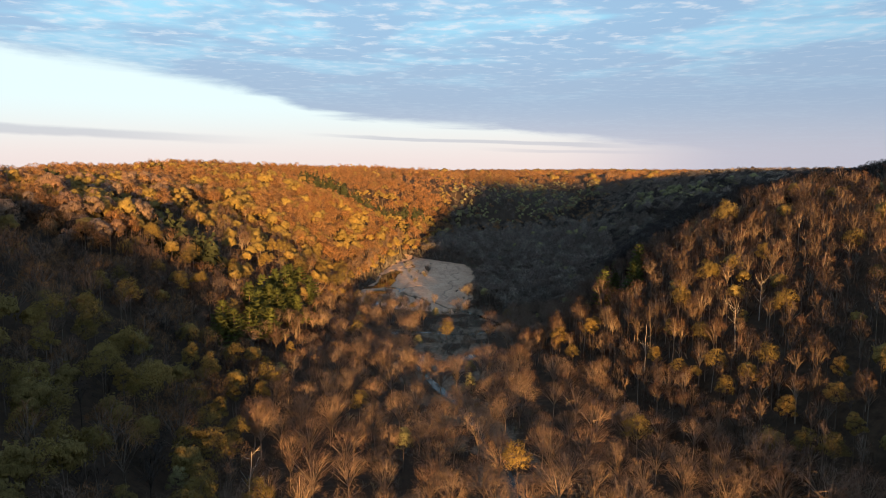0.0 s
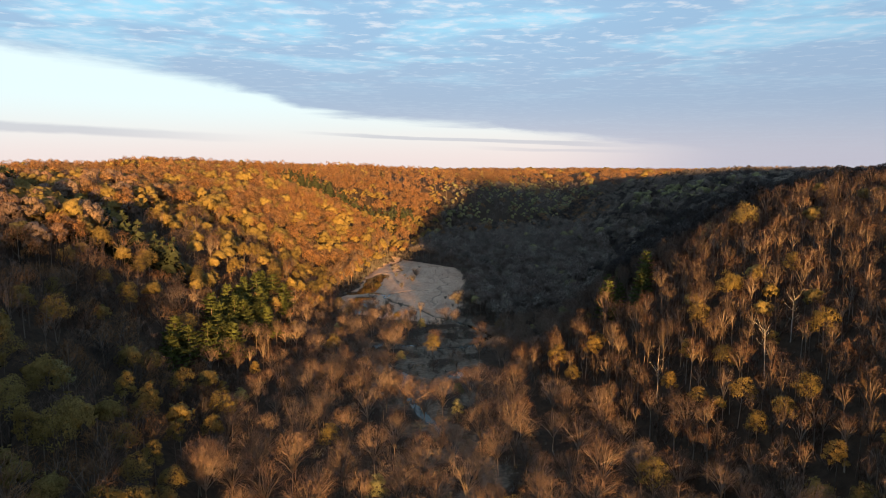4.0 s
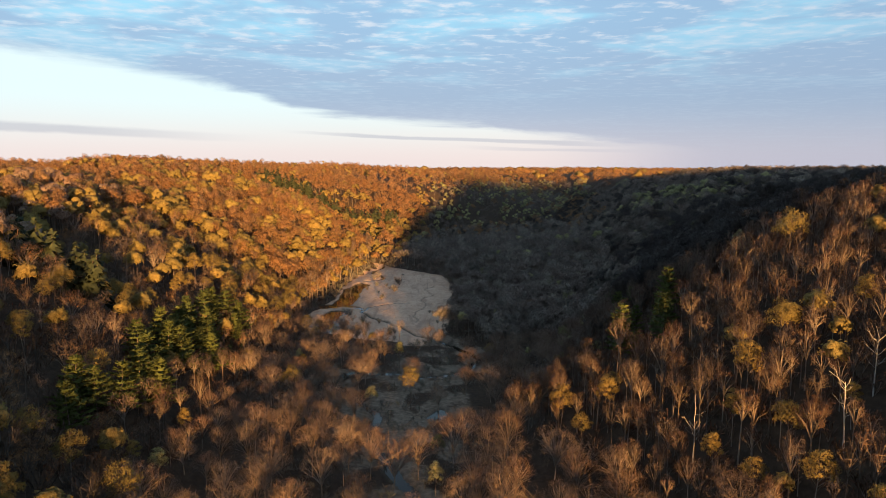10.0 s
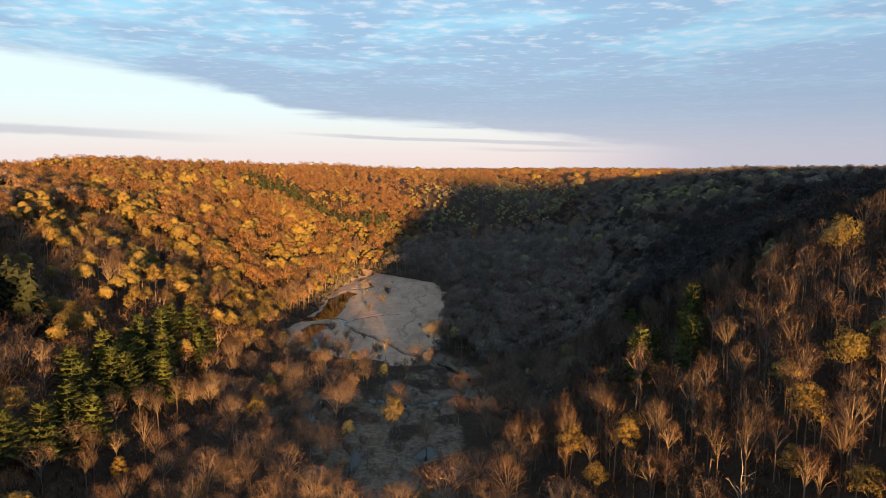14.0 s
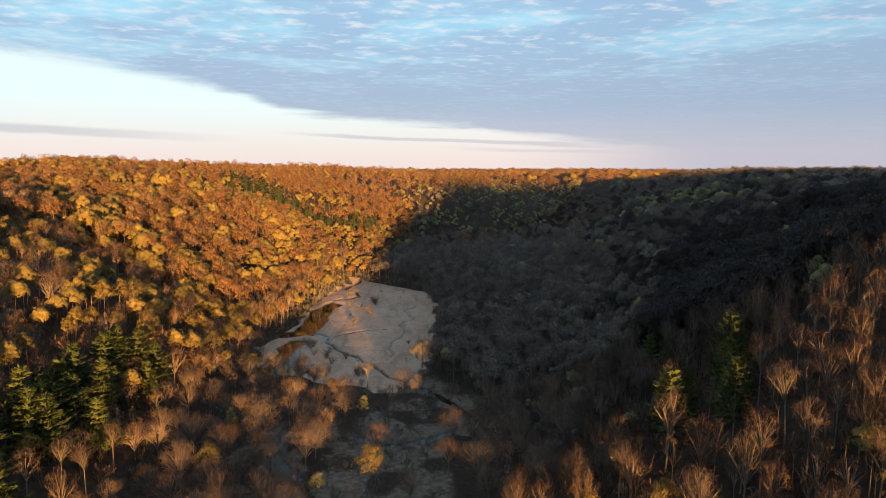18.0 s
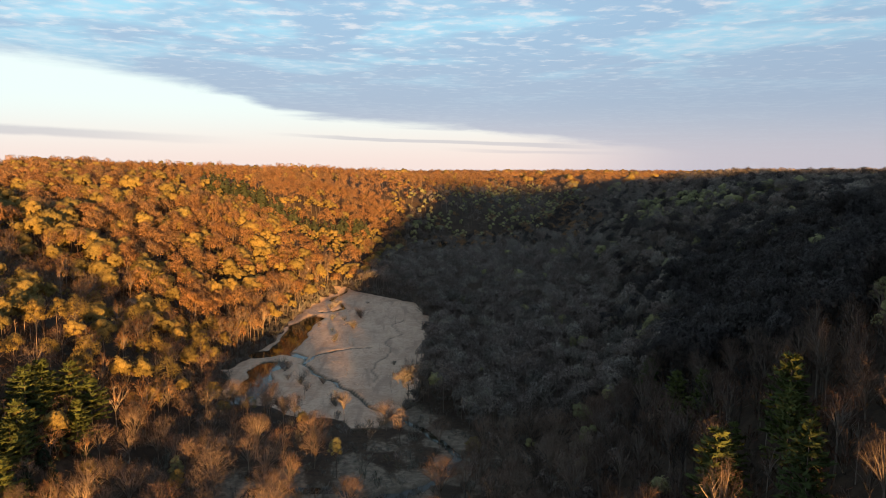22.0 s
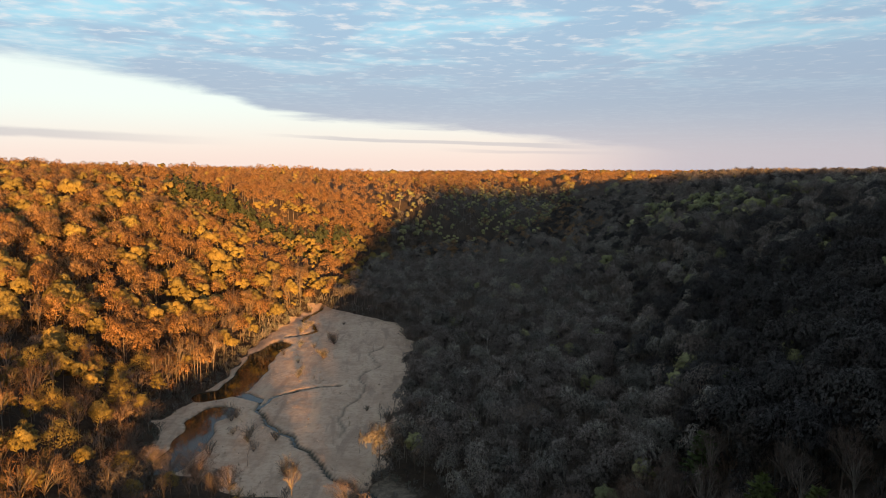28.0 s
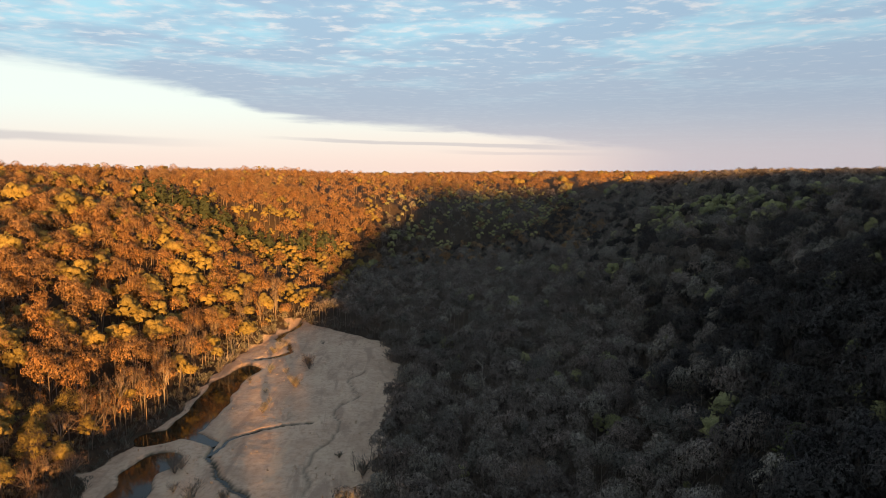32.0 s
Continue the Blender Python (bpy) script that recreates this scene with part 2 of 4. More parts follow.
MEADOW_Y = (418, 428, 440, 459, 484, 502, 522, 556, 600, 644, 690, 712)
MEADOW_L = (2, -18, -40, -60, -68, -66, -62, -58, -57, -52, -42, -36)
MEADOW_R = (4, 12, 17, 22, 24, 25, 27, 29, 31, 24, -20, -34)


def meadow(x, y):
    """1 on the open flat, 0 in the woods."""
    wx, wy = x + 3.5 * bumps(x, y, 22, 5), y + 3.0 * bumps(x, y, 25, 6)
    l, r = np.interp(wy, MEADOW_Y, MEADOW_L), np.interp(wy, MEADOW_Y, MEADOW_R)
    inside = np.minimum(wx - l, r - wx)
    inside = np.minimum(inside, np.minimum(wy - 420, 712 - wy))
    return smooth(inside, -2.5, 2.5)


def land(x, y):
    """Height of the ground."""
    x, y = np.asarray(x, float), np.asarray(y, float)
    wx = x + 7 * bumps(x, y, 130, 1) * smooth(np.abs(x), 60, 160)
    l, r = np.interp(y, TOE_Y, TOE_L), np.interp(y, TOE_Y, TOE_R)
    dl, dr = np.maximum(l - wx, 0), np.maximum(wx - r, 0)
    scale_r = np.interp(y, (300, 420, 560, 800, 860, 1000), (66, 74, 96, 92, 70, 100))
    scale_l = np.interp(y, (200, 300, 800, 1100), (92, 84, 84, 120))
    top_l = np.interp(y, (0, 300, 500, 700, 850, 1200, 1600, 2500), (78, 78, 77, 79, 87, 86, 76, 72))
    top_r = np.interp(y, (0, 150, 240, 290, 420, 700, 1000, 2500), (66, 75, 82, 83, 75, 72, 71, 70))
    hl = top_l * (1 - np.exp(-(dl / scale_l) ** 1.2))
    hr = top_r * (1 - np.exp(-(dr / scale_r) ** 1.25))
    # two side ravines in the left slope and one behind the right spur
    r1 = np.interp(x, (-330, -260, -180, -120, -85), (404, 396, 376, 360, 354))
    hl = hl - 16 * np.exp(-((y - r1) / 20) ** 2) * smooth(-x, 92, 150) * (1 - smooth(-x, 260, 330))
    hl = hl + 6 * np.exp(-((y - r1 + 52) / 30) ** 2) * smooth(-x, 75, 130) * (1 - smooth(-x, 190, 300))
    r2 = np.interp(x, (-380, -220, -100, -30, 10), (930, 885, 852, 835, 820))
    hl = hl - 8 * np.exp(-((y - r2 + 80) / 36) ** 2) * smooth(-x, 30, 90) * (1 - smooth(-x, 150, 240))
    hl = hl - 40 * np.exp(-((y - r2) / 38) ** 2) * smooth(-x, 25, 110) * (1 - smooth(-x, 250, 420))
    far = smooth(y, 1000, 1400)
    h = hl + hr
    h = h + far * np.interp(y, (1000, 2500, 5000), (4, 30, 60)) * np.clip(1 - h / 74, 0, 1)
    h = h + 3.0 * bumps(x, y, 95, 2) * smooth(h, 6, 40) + 3.0 * bumps(x, y, 420, 3) * smooth(h, 40, 80)
    h = h + 0.03 * np.maximum(np.minimum(x - 30, r - 30), 0) * smooth(y, 380, 450)
    cap = np.interp(y, (700, 1300, 1700, 5000), (130, 92, 78, 75))
    h = np.where(h > cap - 6, cap - 6 + 6 * np.tanh((h - cap + 6) / 6), h)
    # behind the start, out of view, the valley turns towards the sun between two added shoulders, their profile set by
    # the shadows they cast
    u = x * math.cos(SUN_TURN) + y * math.sin(SUN_TURN)
    back = np.interp(u, (-400, -132, -101, -70, -58, -44, -34, -20, -8, 25, 55, 90, 112, 126, 140, 171, 200, 221, 246, 275, 308, 376, 489, 716, 1200),
                     (106, 99, 88, 72, 66, 57, 43, 25, 18, 17, 17, 18, 21, 26, 35, 57, 68, 78, 92, 130, 144, 151, 164, 174, 178))
    back = back * smooth(y, -700, -420)
    h = h + (back - h) * (1 - smooth(y, -60, 60))
    flat = 0.35 * bumps(x, y, 26, 4) + 0.15 * bumps(x, y, 7, 8)
    h = np.where(h < 1.5, h + flat * (1.5 - h) / 1.5 * 0.6, h)
    return h - hollow(x, y) * (h < 6)


def mesh_of(name, verts, faces, mats=(), face_mats=None, tint=None, flat=True, normals=None):
    """A mesh from arrays of points and of triangles or four-cornered faces; normals: the rounding of a crown, point by point."""
    verts, faces = np.asarray(verts, np.float32), np.asarray(faces, np.int32)
    n = faces.shape[1]
    me = bpy.data.meshes.new(name)
    me.vertices.add(len(verts))
    me.vertices.foreach_set("co", verts.ravel())
    me.loops.add(faces.size)
    me.loops.foreach_set("vertex_index", faces.ravel())
    me.polygons.add(len(faces))
    me.polygons.foreach_set("loop_start", np.arange(0, faces.size, n, dtype=np.int32))
    for m in mats:
        me.materials.append(m)
    if face_mats is not None:
        me.polygons.foreach_set("material_index", np.asarray(face_mats, np.int32))
    me.polygons.foreach_set("use_smooth", np.full(len(faces), not flat or normals is not None))
    if normals is not None:
        me.attributes.new("custom_normal", "FLOAT_VECTOR", "POINT").data.foreach_set("vector", np.asarray(normals, np.float32).ravel())
    if tint is not None:
        a = me.attributes.new("tint", "FLOAT", "POINT")
        a.data.foreach_set("value", np.asarray(tint, np.float32))
    me.update(calc_edges=True)
    return me


def steps(*pieces):
    """Coordinates from (start, end, step) pieces, then growing steps to the limit."""
    out = []
    for a, b, s in pieces:
        out.append(np.linspace(a, b, max(2, int(round((b - a) / s)) + 1))[:-1])
    return np.concatenate(out + [[pieces[-1][1]]])


gx = steps((-3400, -900, 160), (-900, -420, 40), (-420, -120, 9), (-120, -75, 5), (-75, -60, 1.6), (-60, 40, 1.1), (40, 45, 1.6), (45, 170, 5), (170, 420, 9), (420, 900, 40), (900, 3600, 160))
gy = steps((-1400, -500, 90), (-500, -100, 25), (-100, 180, 8), (180, 430, 2.1), (430, 535, 1.1), (535, 700, 2.0), (700, 1000, 7), (1000, 1600, 16), (1600, 2600, 50), (2600, 4900, 150))
GX, GY = np.meshgrid(gx, gy)
GZ = land(GX, GY)
nx, ny = len(gx), len(gy)
idx = np.arange(nx * ny).reshape(ny, nx)
quads = np.stack([idx[:-1, :-1], idx[:-1, 1:], idx[1:, 1:], idx[1:, :-1]], -1).reshape(-1, 4)
m_ground, N = material("leaf_litter_and_grass")
place = N.add("ShaderNodeNewGeometry").outputs["Position"]
open_land = N.add("ShaderNodeAttribute", attr="meadow").outputs["Fac"]
wet = N.add("ShaderNodeAttribute", attr="wet").outputs["Fac"]
n1, n2, n3 = N.noise(place, 0.06, 6, 0.65, 0.9), N.noise(place, 0.5, 6, 0.65), N.noise(place, 3.0, 4, 0.6)
litter = N.mix(N.step(n1, 0.35, 0.65), rgb(0.050, 0.034, 0.022), rgb(0.076, 0.052, 0.033))
litter = N.mix(N.step(n2, 0.35, 0.75), litter, rgb(0.030, 0.023, 0.016))
grass = N.mix(N.step(n1, 0.32, 0.62), rgb(0.44, 0.30, 0.205), rgb(0.56, 0.405, 0.285))
grass = N.mix(N.step(n2, 0.42, 0.72, 0.0, 0.75), grass, rgb(0.35, 0.23, 0.145))
streak = N.noise(N.add("ShaderNodeMapping", ("Vector", place), ("Rotation", (0, 0, 0.5)), ("Scale", (0.16, 0.03, 0.1))).outputs[0], 1.0, 5, 0.6, 0.8)
grass = N.mix(N.step(streak, 0.52, 0.66, 0.0, 0.6), grass, rgb(0.28, 0.19, 0.135))
grass = N.mix(N.step(streak, 0.44, 0.34, 0.0, 0.5), grass, rgb(0.60, 0.435, 0.29))
grass = N.mix(N.step(n3, 0.5, 0.8, 0.0, 0.55), grass, rgb(0.57, 0.41, 0.27))
mud = N.mix(n2, rgb(0.045, 0.04, 0.03), rgb(0.085, 0.08, 0.055))
flats = N.add("ShaderNodeAttribute", attr="flats").outputs["Fac"]
sedge = N.mix(N.step(n2, 0.35, 0.7), rgb(0.125, 0.100, 0.072), rgb(0.27, 0.215, 0.155))
sedge = N.mix(N.step(n3, 0.45, 0.75, 0.0, 0.7), sedge, rgb(0.080, 0.072, 0.048))
shaken = N.math("MULTIPLY", N.math("SUBTRACT", n2, 0.5), 0.9)
col = N.mix(N.step(N.math("ADD", flats, shaken), 0.2, 0.7), litter, sedge)
col = N.mix(N.step(N.math("ADD", open_land, shaken), 0.32, 0.60), col, grass)
col = N.mix(wet, col, mud)
finish(N, col, 0.95, N.math("ADD", n2, N.math("MULTIPLY", n3, 0.4)), 0.7, 0.5)
me = mesh_of("ground", np.stack([GX, GY, GZ], -1).reshape(-1, 3), quads, [m_ground], flat=False)
scrub = 1 - smooth(np.hypot((GX - 8) / 23, (GY - 338) / 80), 0.7, 1.0)
flats = smooth(bumps(GX, GY, 16, 64), -0.9, 0.2) * np.clip(1.15 - to_line(GX + 4 * bumps(GX, GY, 21, 61), GY, CREEK)[0] / 15, 0, 1) ** 0.6 * (GY < 450)
flats = np.maximum(flats, 0.9 * scrub * smooth(bumps(GX, GY, 18, 66), -0.7, 0.3))
for key, value in (("meadow", meadow(GX, GY)), ("flats", flats), ("wet", smooth(hollow(GX, GY), 0.25, 0.7))):
    me.attributes.new(key, "FLOAT", "POINT").data.foreach_set("value", value.astype(np.float32).ravel())
ground = tagged(new("ground", me), "brown leaf-littered valley ground with a pale dry grass meadow", "ground", kind="structure")

# ---------------------------------------------------------------- water
m_water, N = material("still_water")
place = N.add("ShaderNodeNewGeometry").outputs["Position"]
ripple = N.noise(place, 1.6, 3, 0.5)
b = N.add("ShaderNodeBsdfPrincipled", ("Base Color", rgb(0.020, 0.018, 0.011)), ("Roughness", 0.06), ("IOR", 1.33), ("Specular IOR Level", 0.4))
N.put(b.inputs["Normal"], N.add("ShaderNodeBump", ("Strength", 0.06), ("Distance", 0.05), ("Height", ripple)).outputs[0])
N.add("ShaderNodeOutputMaterial", (0, b.outputs[0]))


def water(name, line, half, label, level=-0.62):
    """A level strip of water along a line, a little wider than its bed."""
    pts = [Vector((*p, 0)) for p in line]
    v, f = [], []
    for i, p in enumerate(pts):
        d = (pts[min(i + 1, len(pts) - 1)] - pts[max(i - 1, 0)]).normalized()
        side = Vector((-d.y, d.x, 0)) * half
        q = p - d * half if i == 0 else p + d * half if i == len(pts) - 1 else p
        v += [q - side, q + side]
        if i:
            f.append((2 * i - 2, 2 * i - 1, 2 * i + 1, 2 * i))
    me = mesh_of(name, [(a.x, a.y, level) for a in v], f, [m_water])
    return tagged(new(name, me), label, "water", kind="structure")


water("creek", CREEK, 2.5, "narrow dark creek winding through brush and meadow")
water("brook", RUN, 1.8, "thin winding run draining the pale meadow", -0.95)
water("brook", BROOK, 1.6, "thin brook crossing the pale meadow", -0.64)
water("brook", UPPER, 2.6, "thin winding brook at the head of the meadow", -0.65)
water("brook", MOUTH, 3.4, "short creek mouth opening into the pond", -0.66)
water("pond", POND, 9.5, "long dark pond at the foot of the wooded slope", -0.67)
water("pool", POOL, 9.0, "still pool mirroring the sky beside the meadow", -0.68)
water("pool", POOL_B, 4.5, "small pool in the creek brush mirroring the sky", -0.69)

# ---------------------------------------------------------------- plants
class Shape:
    """Triangles gathered for one plant, with the way that each point faces."""

    def __init__(self):
        self.v, self.f, self.n, self.count = [], [], [], 0

    def tris(self, a, b, c, out):
        """Loose triangles from three arrays of corners, wound to face outwards."""
        n = len(a)
        back = np.sum(np.cross(b - a, c - a) * out, 1) < 0
        b, c = np.where(back[:, None], c, b), np.where(back[:, None], b, c)
        self.v.append(np.stack([a, b, c], 1).reshape(-1, 3))
        self.n.append(np.repeat(out, 3, 0))
        self.swapped = back
        self.f.append(np.arange(3 * n).reshape(n, 3) + self.count)
        self.count += 3 * n

    def tube(self, pts, radii, sides):
        """A tapered tube along points."""
        pts = np.asarray(pts, float)
        k = len(pts)
        d = np.gradient(pts, axis=0)
        d /= np.linalg.norm(d, axis=1)[:, None] + 1e-9
        ref = np.where(np.abs(d[:, 2:3]) > 0.9, [[1.0, 0, 0]], [[0, 0, 1.0]])
        p = np.cross(d, ref)
        p /= np.linalg.norm(p, axis=1)[:, None]
        q = np.cross(d, p)
        a = np.arange(sides) * 2 * math.pi / sides
        ring = p[:, None] * np.cos(a)[None, :, None] + q[:, None] * np.sin(a)[None, :, None]
        v = (pts[:, None] + ring * np.asarray(radii)[:, None, None]).reshape(-1, 3)
        f = []
        for i in range(k - 1):
            for s in range(sides):
                t = (s + 1) % sides
                f += [(i * sides + s, i * sides + t, i * sides + sides + t), (i * sides + s, i * sides + sides + t, i * sides + sides + s)]
        self.v.append(v)
        self.n.append(ring.reshape(-1, 3))
        self.f.append(np.array(f) + self.count)
        self.count += len(v)

    def done(self):
        if not self.v:
            return np.zeros((0, 3)), np.zeros((0, 3), int), np.zeros((0, 3))
        return np.concatenate(self.v), np.concatenate(self.f), np.concatenate(self.n)


def unit(v):
    return v / (np.linalg.norm(v, axis=-1, keepdims=True) + 1e-9)


def slivers(shape, start, way, long, wide, r, out=None, fan=False):
    """Thin pointed twigs, lying flat to the crown's outside where that is given; fan: sprays that widen outwards."""
    turn = r.normal(size=way.shape)
    side = unit(np.cross(way, turn if out is None else out + 0.45 * turn)) * np.reshape(wide, (-1, 1)) / 2
    end = start + way * np.reshape(long, (-1, 1))
    a, b, c = (end - side, end + side, start) if fan else (start - side, start + side, end)
    shape.tris(a, b, c, unit(unit(turn) + [0, 0, 0.4]) if out is None else unit(unit(out) + 0.22 * turn))


def bare_tree(r, high, spread, limbs, subs, twigs, wide, fork=0.3, sides=5):
    """A leafless tree: limbs rise out of the fork like a vase, branches and twigs fan out of them and end on one rounded outline."""
    wood, crown = Shape(), Shape()
    lean = r.normal(size=2) * 0.03 * high
    low = np.array([lean[0] * 0.4, lean[1] * 0.4, high * fork])
    t = np.linspace(0, 1, 3)
    wood.tube(np.stack([lean[0] * 0.4 * t, lean[1] * 0.4 * t, t * (high * fork + 0.6) - 0.6], 1), high * 0.0125 * (1 - 0.35 * t), sides)
    mid = np.array([lean[0], lean[1], high * (fork + (1 - fork) * 0.42)])
    dome = np.array([spread, spread, high * (1 - fork) * 0.58]) * 0.97
    k = np.arange(limbs)
    tilt = np.sqrt((k + 0.35) / limbs) * 1.45 * r.uniform(0.85, 1.12, limbs)
    turn = k * 2.4 + r.uniform(-0.4, 0.4, limbs)
    ways = np.stack([np.sin(tilt) * np.cos(turn), np.sin(tilt) * np.sin(turn), np.cos(tilt)], 1)
    bulge = 1 + 0.16 * r.normal(size=limbs)
    ends = mid + ways * dome * (0.80 * bulge)[:, None]
    at, heading, outline = [], [], []
    for i in range(limbs):
        base = low + (mid - low) * (0.65 * r.random() * (1 - i / limbs))
        knee = base + (ends[i] - base) * [0.36, 0.36, 0.52] + r.normal(size=3) * 0.035 * spread
        thick = high * 0.0095 * r.uniform(0.7, 1.2)
        wood.tube([base, knee, ends[i]], [thick, thick * 0.66, 0.035], 3)
        q = r.uniform(0.32, 1.0, subs)[:, None]
        at.append(np.where(q < 0.55, base + (knee - base) * q / 0.55, knee + (ends[i] - knee) * (q - 0.55) / 0.45))
        heading.append(unit(ways[i] + [0, 0, 0.10] + r.normal(size=(subs, 3)) * 0.30))
        outline.append(np.full(subs, bulge[i]))
    at, heading, outline = np.concatenate(at), np.concatenate(heading), np.concatenate(outline)
    heading[:, 2] = np.maximum(heading[:, 2], -0.12)
    n = len(at)
    tips = mid + heading * dome * (outline * r.uniform(0.82, 0.97, n))[:, None]
    w, long = unit(tips - at), np.linalg.norm(tips - at, axis=1)
    slivers(wood, at, w, long, wide * 1.6, r, heading)
    pick = r.integers(0, n, twigs)
    s = at[pick] + w[pick] * (long[pick] * r.uniform(0.35, 1.0, twigs))[:, None]
    aim = unit(heading[pick] + [0, 0, 0.05] + r.normal(size=(twigs, 3)) * 0.24)
    goal = mid + aim * dome * (outline[pick] * r.uniform(0.88, 1.06, twigs))[:, None]
    way = goal - s
    long2 = np.clip(np.linalg.norm(way, axis=1), 0.09 * spread, 0.25 * spread)
    k = twigs // 2
    slivers(crown, s[:k], unit(way)[:k], long2[:k] * 1.15, wide * r.uniform(0.9, 1.5, k), r, aim[:k])
    slivers(crown, s[k:], unit(way)[k:], long2[k:], wide * r.uniform(0.7, 1.3, twigs - k), r, aim[k:], True)
    return wood.done(), crown.done()


def clumps_of(r, mid, dome, count, each):
    """Centres, radii and outward ways of the clumps that make up a billowing crown."""
    k = np.arange(count)
    up = 1 - 1.25 * (k + 0.5) / count
    turn = k * 2.4 + r.uniform(-0.5, 0.5, count)
    flat = np.sqrt(np.maximum(1 - up * up, 0))
    way = np.stack([flat * np.cos(turn), flat * np.sin(turn), up], 1)
    centre = mid + way * dome * r.uniform(0.50, 0.80, count)[:, None]
    return centre, each * dome[0] * r.uniform(0.75, 1.25, count), way


def billow(shape, r, mid, dome, count, each, tufts, area, stretch=1.0, ragged=0.35, deep=0.72):
    """Tufts that lie on the upper outside of many clumps, with shaded gaps between; area: the tufts' whole surface."""
    centre, radius, _ = clumps_of(r, mid, dome, count, each)
    own = r.choice(count, tufts, p=radius ** 2 / np.sum(radius ** 2))
    n = unit(r.normal(size=(tufts, 3)) + [0, 0, 0.3] + 0.6 * unit(centre[own] - mid))
    p = centre[own] + n * (radius[own] * r.uniform(deep, 1.06, tufts))[:, None] * [1, 1, 0.72]
    face = unit(n + r.normal(size=n.shape) * ragged)
    e1 = np.cross(face, r.normal(size=n.shape))
    if stretch > 1:
        e1 = np.cross(face, np.cross(n + [0, 0, 0.8], face) + 0.35 * r.normal(size=n.shape))
    e1 = unit(e1)
    e2 = np.cross(face, e1)
    s = (math.sqrt(area / tufts * 2) * r.uniform(0.65, 1.35, tufts))[:, None]
    a, b = s * stretch ** 0.5, s / stretch ** 0.5
    round_way = unit(0.7 * n + 0.9 * unit((p - mid) / dome) + 0.16 * r.normal(size=n.shape))
    shape.tris(p + e1 * a * 0.6, p - e1 * a * 0.5 + e2 * b * 0.5, p - e1 * a * 0.4 - e2 * b * 0.55, round_way)
    return centre


ICO = np.array([(0, s1, s2 * 1.618) for s1 in (-1, 1) for s2 in (-1, 1)])
ICO = unit(np.concatenate([ICO, ICO[:, [1, 2, 0]], ICO[:, [2, 0, 1]]]))
ICO_FACES = np.array([t for t in itertools.combinations(range(12), 3) if max(np.linalg.norm(ICO[i] - ICO[j]) for i, j in itertools.combinations(t, 2)) < 1.1])


def lumps(shape, r, mid, dome, count, each, squash=0.9):
    """The clumps of a crown as uneven rounded masses, open below."""
    centre, radius, _ = clumps_of(r, mid, dome, count, each)
    for c, size in zip(centre, radius):
        spin = np.array(Euler(r.uniform(0, 6.28, 3)).to_matrix())
        way = ICO @ spin.T
        v = c + way * (size * r.uniform(0.82, 1.18, 12))[:, None] * [1, 1, squash]
        f = ICO_FACES[way[ICO_FACES].mean(1)[:, 2] > -0.25]
        out = unit(0.75 * way + 0.7 * unit((v - mid) / dome))
        shape.tris(v[f[:, 0]], v[f[:, 1]], v[f[:, 2]], unit(way[f].mean(1)))
        f = np.where(shape.swapped[:, None], f[:, [0, 2, 1]], f)
        shape.n[-1] = unit(out[f].reshape(-1, 3))


def leaf_tree(r, high, spread, lobes, leaves, size, fork=0.42, sides=5):
    """A tree in young leaf: its crown is many small sprays gathered in uneven clumps."""
    wood, crown = Shape(), Shape()
    k = 4 if sides > 3 else 2
    t = np.linspace(0, 1, k)
    wood.tube(np.stack([r.normal() * 0.02 * high * t, r.normal() * 0.02 * high * t, t * high * 0.8 - 0.6], 1), high * 0.0105 * (1 - 0.85 * t) + 0.02, sides)
    mid, dome = np.array([0, 0, high * (fork + 1.0) * 0.5]), np.array([spread, spread, high * (1 - fork) * 0.5])
    if sides > 3:
        centre = billow(crown, r, mid, dome, lobes * 2, 0.40, leaves, 0.6 * leaves * size ** 2, 1.3, 0.5, 0.5)
    else:
        lumps(crown, r, mid, dome * 0.94, lobes, 0.46)
        billow(crown, r, mid, dome, lobes, 0.47, leaves, leaves * size ** 2, 1.0, 0.4, 0.9)
    if sides > 3:
        for c in centre[::2]:
            base = np.array([0, 0, max(c[2] - 1.1 * math.hypot(c[0], c[1]), high * fork * 0.75)])
            wood.tube([base, (base + c) / 2 + [0, 0, 0.1], c], [high * 0.004, high * 0.003, 0.02], 3)
    return wood.done(), crown.done()


